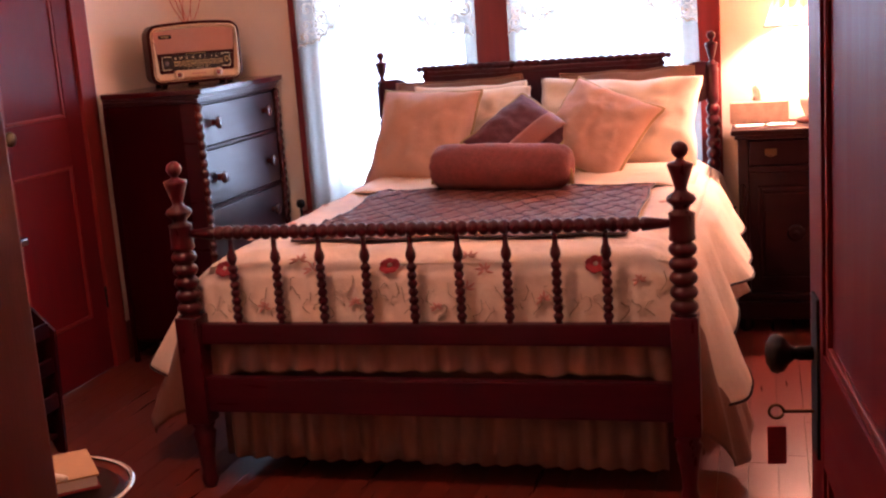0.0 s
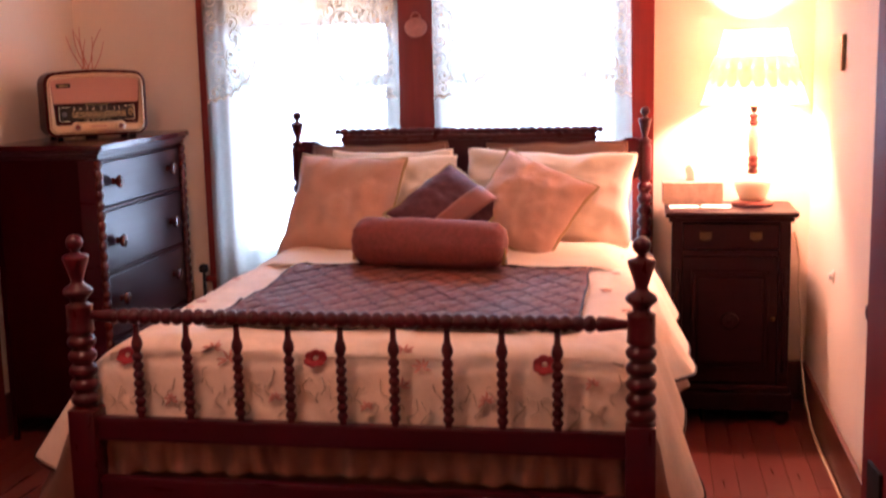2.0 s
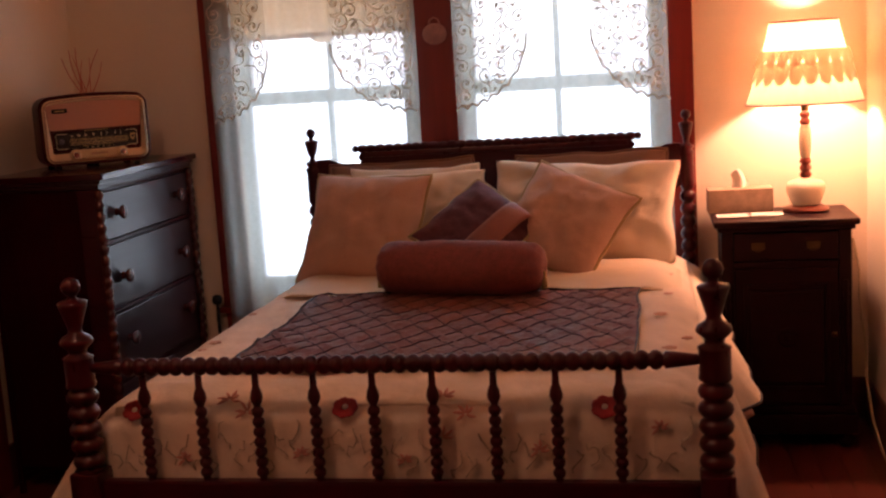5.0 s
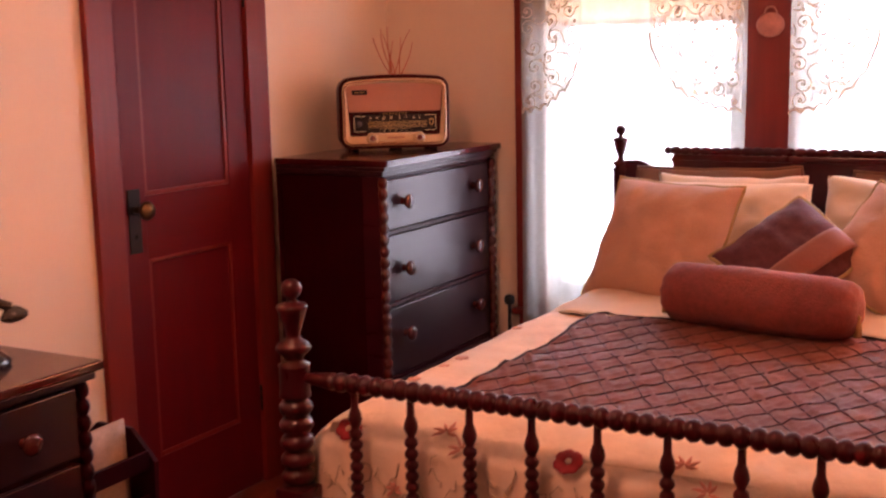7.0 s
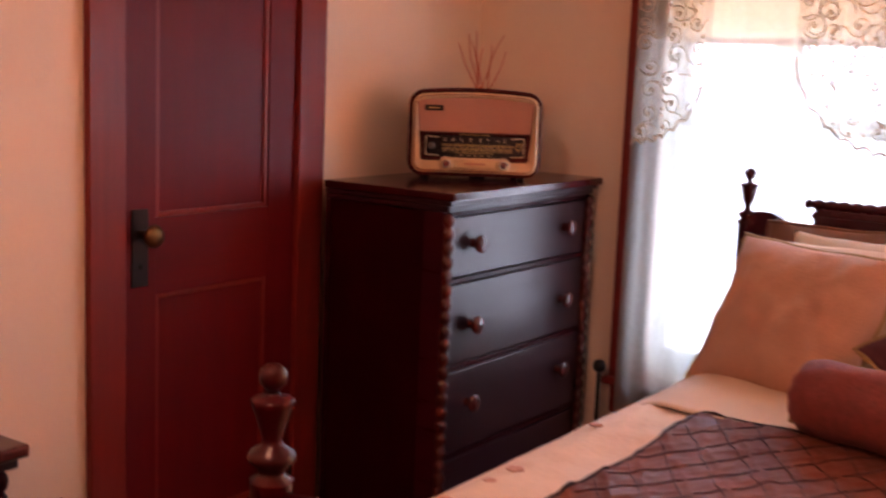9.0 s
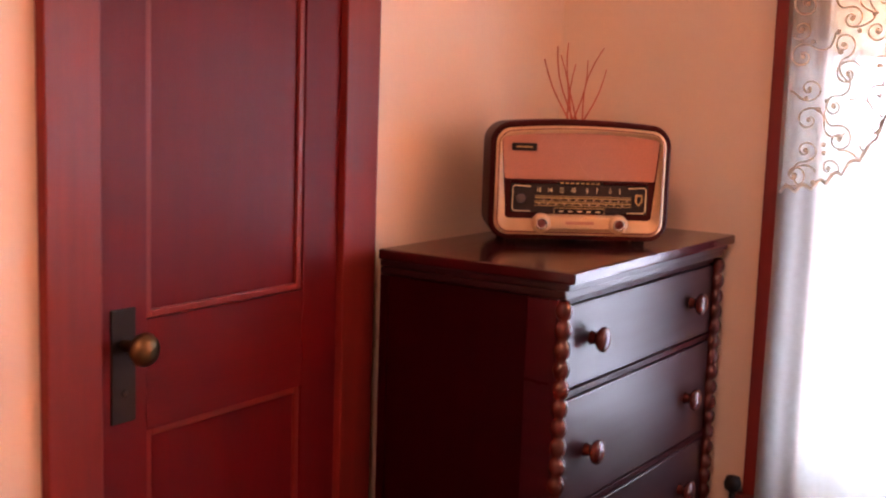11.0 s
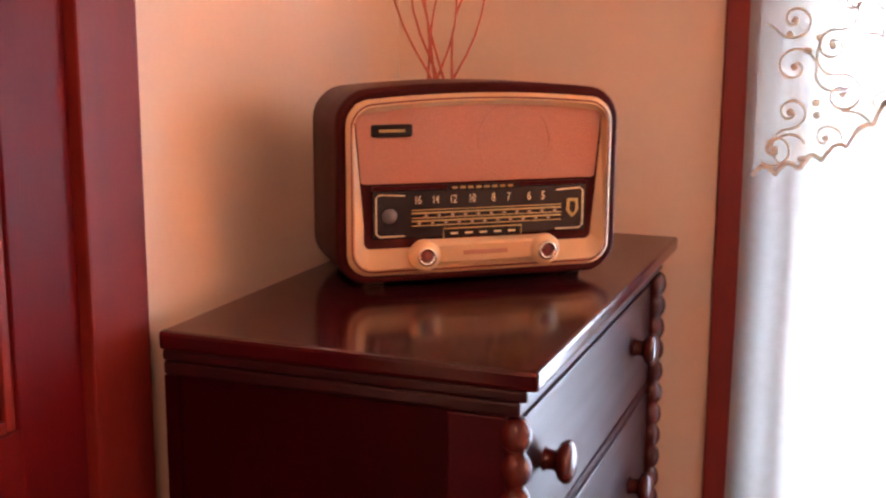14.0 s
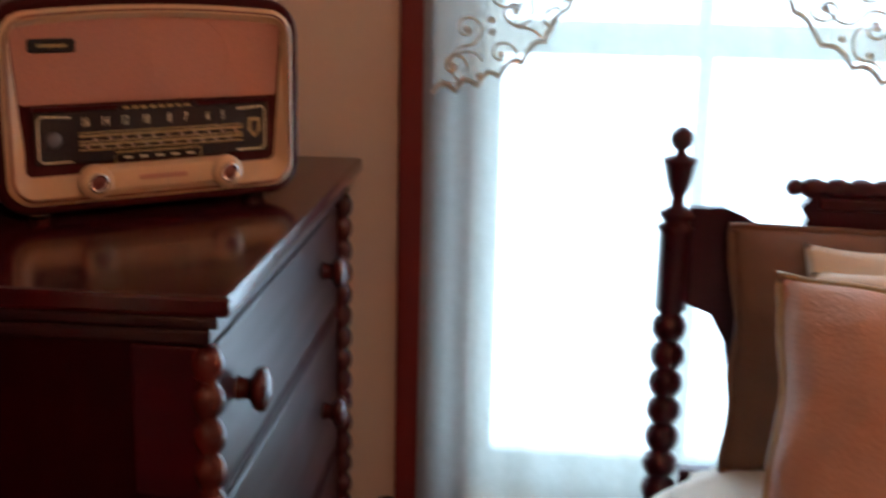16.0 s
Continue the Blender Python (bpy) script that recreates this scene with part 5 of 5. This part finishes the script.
def swag(xo, xi, z_low, y):
    """A lace side panel: full at its outer edge, its inner edge curving up."""
    def edge(u):
        u = min(1.0, max(0.0, u))
        return z_low + 0.27 * (1 - math.sqrt(1 - u * u))

    def f(u, v):
        low = edge(u) + 0.014 * abs(math.sin(u * 22))
        x = xo + (xi - xo) * u
        return (x, y - 0.008 * math.sin(u * 14) - 0.004 * math.sin(u * 31), low + (2.10 - low) * v)
    return f, edge


def lace(xo, xi, z_low, y, seed, label):
    f, edge = swag(xo, xi, z_low, y)
    ob = thing("lace_swag", label, "lace curtain", pose(0, 0, 0), "lace swags")
    part("lace_net", sheet(f, 90, 24), LACE_CLOTH, ob, smooth=True)
    rnd = random.Random(seed)
    part("scalloped_edge", tube([Vector(f(k / 160, 0)) + Vector((0, -0.002, 0)) for k in range(161)], 0.0040, 5), LACE_THREAD, ob, "thick scalloped lace edging", smooth=True)
    bm = bmesh.new()
    cols = max(3, int(abs(xi - xo) / 0.062))

    def put(pts, r):
        """A cord laid on the net along points of x and z, cut off at the edge."""
        run = []
        for x, z in pts + [(1e6, 0)]:
            uu = (x - xo) / (xi - xo)
            if 0.015 < uu < 0.985 and edge(uu) + 0.012 < z < 2.06:
                run.append((x, y - 0.008 * math.sin(uu * 14) - 0.004 * math.sin(uu * 31) - 0.003, z))
            else:
                if len(run) > 3:
                    tube(run, r, 5, bm=bm)
                run = []

    for row in range(13):
        for c in range(cols):
            cx = xo + (xi - xo) * (c + 0.5 + rnd.uniform(-0.2, 0.2)) / cols
            cz = z_low + 0.04 + row * 0.064 + rnd.uniform(-0.012, 0.012) + (0.032 if c % 2 else 0)
            r, sg, ph = rnd.uniform(0.024, 0.034), rnd.choice((-1, 1)), rnd.uniform(0, 6.28)
            # a scroll winding in, with a tendril that runs out of it and a bud at its heart
            put([(cx + r * (1 - q / 30) * math.cos(ph + sg * q * 0.33), cz + r * (1 - q / 30) * math.sin(ph + sg * q * 0.33)) for q in range(25)], 0.0021)
            put([(cx + r * math.cos(ph) + (0.055 * q / 9) * math.cos(ph - sg * (1.57 - 0.16 * q)), cz + r * math.sin(ph) + (0.055 * q / 9) * math.sin(ph - sg * (1.57 - 0.16 * q))) for q in range(10)], 0.0021)
            for bx, bz in ((cx, cz), (cx + 1.5 * r * math.cos(ph + 2), cz + 1.5 * r * math.sin(ph + 2))):
                uu = (bx - xo) / (xi - xo)
                if 0.02 < uu < 0.98 and edge(uu) + 0.01 < bz < 2.06:
                    lathe([(0.0058, 0), (0.0048, 0.002), (0.001, 0.003)], 7, Matrix.Translation((bx, y - 0.008 * math.sin(uu * 14) - 0.004 * math.sin(uu * 31) - 0.002, bz)) @ turn_y, bm=bm)
    tagged(part("scroll_embroidery", bm, LACE_THREAD, ob, "corded scroll embroidery"), kind="stuff")


for xo, xi, zl, seed, l in ((-1.985, -1.75, 1.235, 3, "narrow ivory lace swag with scrolled embroidery"), (-1.178, -1.50, 1.240, 4, "ivory lace swag with scrolled embroidery and scalloped edge"),
                            (-1.025, -0.75, 1.235, 5, "ivory lace swag with scrolled embroidery and scalloped edge"), (-0.237, -0.515, 1.235, 6, "ivory lace swag with scrolled embroidery and scalloped edge")):
    lace(xo, xi, zl, YW - 0.085, seed, l)
for a, c, zb in ((WA + 0.01, WB - 0.01, 1.555), (WC + 0.01, WD - 0.01, 1.695)):
    bl = thing("roller_blind", "ivory roller blind half drawn down over the window", "roller blind", pose(0, 0, 0), "roller blinds")
    part("blind_cloth", sheet(lambda u, v: (a + (c - a) * u, YW + 0.012 + 0.002 * math.sin(u * 9), zb + (WZ1 - 0.03 - zb) * v), 20, 4), BLIND, bl, smooth=True)
    part("roller", lathe([(0.016, 0), (0.016, c - a - 0.01)], 14, Matrix.Translation((a + 0.005, YW + 0.020, WZ1 - 0.028)) @ along_x), BLIND, bl, smooth=True)
    part("hem_bar", box(a + 0.004, c - 0.004, YW + 0.006, YW + 0.018, zb - 0.012, zb + 0.006, bevel=0.002), BLIND, bl)
    part("blind_fringe", sheet(lambda u, v: ((a + c) / 2 - 0.05 + 0.10 * u, YW + 0.012, zb - 0.012 - 0.022 * math.sin(math.pi * u) * (1 - v)), 16, 3), BLIND, bl)

# ---- vanity desk with telephone, rack, side table ----
VX0, VX1, VY0, VY1, VZ = -2.58, -2.012, 1.85, 2.970, 0.80
van = thing("vanity_desk", "dark mahogany kneehole desk with bobbin corners", "desk", pose(0, 0, 0))
part("top", box(VX0, VX1, VY0, VY1, VZ - 0.022, VZ, bevel=0.005), DRESSER_TOP, van)
part("top_moulding", box(VX0 + 0.01, VX1 - 0.014, VY0 + 0.012, VY1 - 0.012, VZ - 0.042, VZ - 0.0225, bevel=0.005), DRAWER_WOOD, van)
for y0, y1 in ((VY1 - 0.39, VY1 - 0.022), (VY0 + 0.022, VY0 + 0.39)):
    part("pedestal", box(VX0 + 0.015, VX1 - 0.045, y0, y1, 0.09, VZ - 0.043, bevel=0.003), DRESSER_WOOD, van)
    for z0, z1 in ((0.59, 0.745), (0.40, 0.575), (0.12, 0.385)):
        d = part("drawer", box(VX1 - 0.0445, VX1 - 0.030, y0 + 0.035, y1 - 0.035, z0, z1, bevel=0.004), DRAWER_WOOD, van)
        part("knob", lathe(WOOD_KNOB, 16, Matrix.Translation((VX1 - 0.031, (y0 + y1) / 2, (z0 + z1) / 2)) @ face_x), KNOB_WOOD, d, "turned wooden knob", smooth=True)
    for y in (y0 + 0.016, y1 - 0.016):
        part("bobbin_column", lathe(beads(0.09, VZ - 0.045, 18, 0.009, 0.0165, 5), 12, Matrix.Translation((VX1 - 0.034, y, 0))), DRESSER_WOOD, van, smooth=True)
        for x in (VX0 + 0.04, VX1 - 0.05):
            part("foot", lathe([(0.014, 0), (0.022, 0.02), (0.018, 0.05), (0.024, 0.0895)], 12, Matrix.Translation((x, y, 0))), DRESSER_WOOD, van, smooth=True)
part("kneehole_apron", box(VX1 - 0.09, VX1 - 0.06, VY0 + 0.391, VY1 - 0.391, 0.66, VZ - 0.043, bevel=0.003), DRAWER_WOOD, van)
part("modesty_board", box(VX0 + 0.02, VX0 + 0.035, VY0 + 0.391, VY1 - 0.391, 0.25, VZ - 0.043), DRESSER_WOOD, van)

phone = thing("telephone", "black vintage cradle telephone with a brass dial", "telephone", Matrix.Translation((-2.225, 2.80, VZ)) @ Matrix.Rotation(radians(40), 4, "Z") @ Matrix.Diagonal((1.0, 1.0, 0.86, 1.0)))
part("body", lathe([(0.076, 0), (0.080, 0.008), (0.072, 0.022), (0.055, 0.040), (0.040, 0.055), (0.022, 0.068), (0.017, 0.085), (0.018, 0.115), (0.024, 0.122)], 30), PHONE_BLACK, phone, smooth=True)
dm = Matrix.Translation((0, -0.048, 0.045)) @ Matrix.Rotation(radians(48), 4, "X")
dl = part("dial", lathe([(0.036, 0), (0.036, 0.006), (0.030, 0.008), (0.013, 0.008), (0.012, 0.011), (0.001, 0.012)], 28, dm), BRASS_OLD, phone, "brass finger-wheel dial", smooth=True)
for k in range(10):
    a = k * 0.56
    part("finger_hole", lathe([(0.0042, 0), (0.0042, 0.0012)], 10, dm @ Matrix.Translation((0.0225 * math.cos(a), 0.0225 * math.sin(a), 0.0078))), PHONE_BLACK, dl)
for s in (-1, 1):
    part("cradle_fork", tube([(s * 0.012, 0, 0.118), (s * 0.030, 0, 0.122), (s * 0.036, 0, 0.135), (s * 0.036, -0.012, 0.150)], 0.006, 8), PHONE_BLACK, phone, smooth=True)
hs = part("handset", tube([(-0.085, 0, 0.146), (-0.06, 0, 0.160), (-0.03, 0, 0.168), (0.03, 0, 0.168), (0.06, 0, 0.160), (0.085, 0, 0.146)], [0.013, 0.012, 0.011, 0.011, 0.012, 0.013], 12), PHONE_BLACK, phone, smooth=True)
for s in (-1, 1):
    part("ear_cup", lathe([(0.018, 0), (0.028, 0.006), (0.030, 0.016), (0.020, 0.030), (0.010, 0.038)], 18, Matrix.Translation((s * 0.096, 0, 0.112)) @ Matrix.Rotation(radians(-s * 14), 4, "Y")), PHONE_BLACK, hs, smooth=True)
jar = tagged(part("dark_jar", lathe([(0.03, 0), (0.042, 0.01), (0.046, 0.05), (0.04, 0.085), (0.03, 0.10), (0.032, 0.108), (0.012, 0.118), (0.001, 0.122)], 24), PHONE_BLACK, smooth=True), "round dark lidded jar on the desk", "jar")
jar.matrix_world = pose(-2.345, 2.735, VZ + 0.0005)

rack = thing("magazine_rack", "dark wooden magazine rack holding folded pale papers", "magazine rack", pose(-2.36, 3.22, 0))
for y in (-0.11, 0.11):
    part("end_board", outline([(-0.12, 0.0), (-0.09, 0.0), (-0.07, 0.05), (0.07, 0.05), (0.09, 0.0), (0.12, 0.0), (0.14, 0.42), (0.06, 0.50), (-0.06, 0.50), (-0.14, 0.42)], 0.014), DRESSER_WOOD, rack).location = (0, y - 0.007, 0)
part("bottom_board", box(-0.10, 0.10, -0.102, 0.102, 0.055, 0.067), DRESSER_WOOD, rack)
for s in (-1, 1):
    for z in (0.16, 0.28, 0.40):
        part("side_slat", box(s * 0.118 - 0.006, s * 0.118 + 0.006, -0.102, 0.102, z, z + 0.05, bevel=0.003), DRESSER_WOOD, rack)
for k in range(4):
    part("folded_paper", sheet(lambda u, v: (-0.07 + k * 0.045 + 0.015 * v * math.sin(k + u * 2), -0.095 + 0.19 * u, 0.068 + (0.40 + 0.02 * k) * v), 8, 8, 0.006), (PAPER, BOOK_PAGE, PAPER, TISSUE_BOX)[k], rack, "folded pale paper", smooth=True)

tbl = thing("side_table", "small round glass-topped table with a dark rim", "side table", pose(-1.18, 1.73, 0))
part("tabletop", lathe([(0.15, 0.585), (0.155, 0.589), (0.155, 0.593), (0.15, 0.597)], 40), TABLE_GLASS, tbl, "clear round glass top", smooth=False)
part("rim", tube([(0.158 * math.cos(k * 0.1309), 0.158 * math.sin(k * 0.1309), 0.591) for k in range(48)], 0.006, 8, closed=True), CHROME, tbl, "bright metal rim", smooth=True)
part("under_tray", lathe([(0.135, 0.570), (0.145, 0.576), (0.135, 0.5845)], 36), DRESSER_WOOD, tbl, smooth=False)
part("column", lathe([(0.03, 0.05), (0.024, 0.12), (0.034, 0.25), (0.02, 0.40), (0.03, 0.50), (0.05, 0.5695)], 20), DRESSER_WOOD, tbl, smooth=True)
for k in range(3):
    a = k * 2.094 + 0.4
    part("leg", tube([(0.02 * math.cos(a), 0.02 * math.sin(a), 0.11), (0.09 * math.cos(a), 0.09 * math.sin(a), 0.09), (0.16 * math.cos(a), 0.16 * math.sin(a), 0.04), (0.19 * math.cos(a), 0.19 * math.sin(a), 0.012)], [0.016, 0.015, 0.012, 0.012], 10), DRESSER_WOOD, tbl, smooth=True)
book = thing("book", "tan and red hardcover book lying on the glass table", "book", pose(-1.19, 1.74, 0.5975, 0, 0, -50))
part("cover", box(-0.07, 0.07, -0.10, 0.10, 0, 0.004, bevel=0.001), BOOK_RED, book)
part("pages", box(-0.064, 0.067, -0.096, 0.096, 0.0042, 0.022, bevel=0.002), PAPER, book)
part("cover", box(-0.07, 0.07, -0.10, 0.10, 0.0222, 0.026, bevel=0.001), BOOK_PAGE, book)
part("spine", box(-0.072, -0.066, -0.10, 0.10, 0.0042, 0.0219, bevel=0.001), BOOK_RED, book)
pen = tagged(part("pen", lathe([(0.001, 0), (0.004, 0.012), (0.0045, 0.13), (0.003, 0.138)], 10), PAPER, smooth=True), "slim white pen lying on the book", "pen")
pen.matrix_world = Matrix.Translation((-1.24, 1.75, 0.6284)) @ Matrix.Rotation(radians(75), 4, "Z") @ Matrix.Rotation(radians(90), 4, "X")

# small white wall socket by the nightstand
sock = thing("wall_socket", "small white wall socket with a plug", "wall socket", Matrix.Translation((XR - 0.001, 4.50, 0.63)) @ Matrix.Rotation(radians(-90), 4, "Y"))
part("plate", box(-0.020, 0.020, -0.012, 0.012, 0, 0.005, bevel=0.002), PAPER, sock)
part("plug", box(-0.010, 0.010, -0.008, 0.008, 0.0052, 0.018, bevel=0.003), PAPER, sock)

# dark round knob on the side wall, stand-in for an unidentified dark shape
peg = thing("stand_in_knob", "dark round knob standing in for an unidentified shape by the wall", "wall peg", Matrix.Translation((XR - 0.001, 3.55, 0.715)) @ Matrix.Rotation(radians(-90), 4, "Y"))
part("stem", lathe([(0.022, 0), (0.012, 0.006), (0.010, 0.03)], 14), BED_WOOD, peg, smooth=True)
part("head", lathe([(0.010, 0.0305), (0.026, 0.038), (0.028, 0.05), (0.018, 0.06), (0.001, 0.063)], 18), BED_WOOD, peg, smooth=True)

# ---- outside ----
structure("ground", box(-60, 60, 5.6, 160, -0.9, -0.6), GRASS, "grassy ground outside the windows", "ground")

# ---- floor boards ----
rnd = random.Random(5)
bw, meshes = 0.083, {}
x = XL
while x < XR - 0.01:
    y = YB + rnd.uniform(-0.9, 0)
    while y < YW:
        ln = rnd.choice((1.5, 1.9, 2.4))
        y0, y1 = max(y, YB), min(y + ln, YW + 0.1)
        if y1 - y0 > 0.05:
            k = (round(y1 - y0, 3))
            if k not in meshes:
                bm = box(0, bw - 0.0010, 0, y1 - y0 - 0.001, -0.012, 0, bevel=0.0006)
                me = bpy.data.meshes.new("floor_board")
                bm.to_mesh(me)
                bm.free()
                me.materials.append(FLOOR_WOOD)
                meshes[k] = me
            o = new("floor_board", meshes[k])
            o.parent = floor
            o.location = (x, y0, -0.0002 * rnd.random())
        y += ln
    x += bw
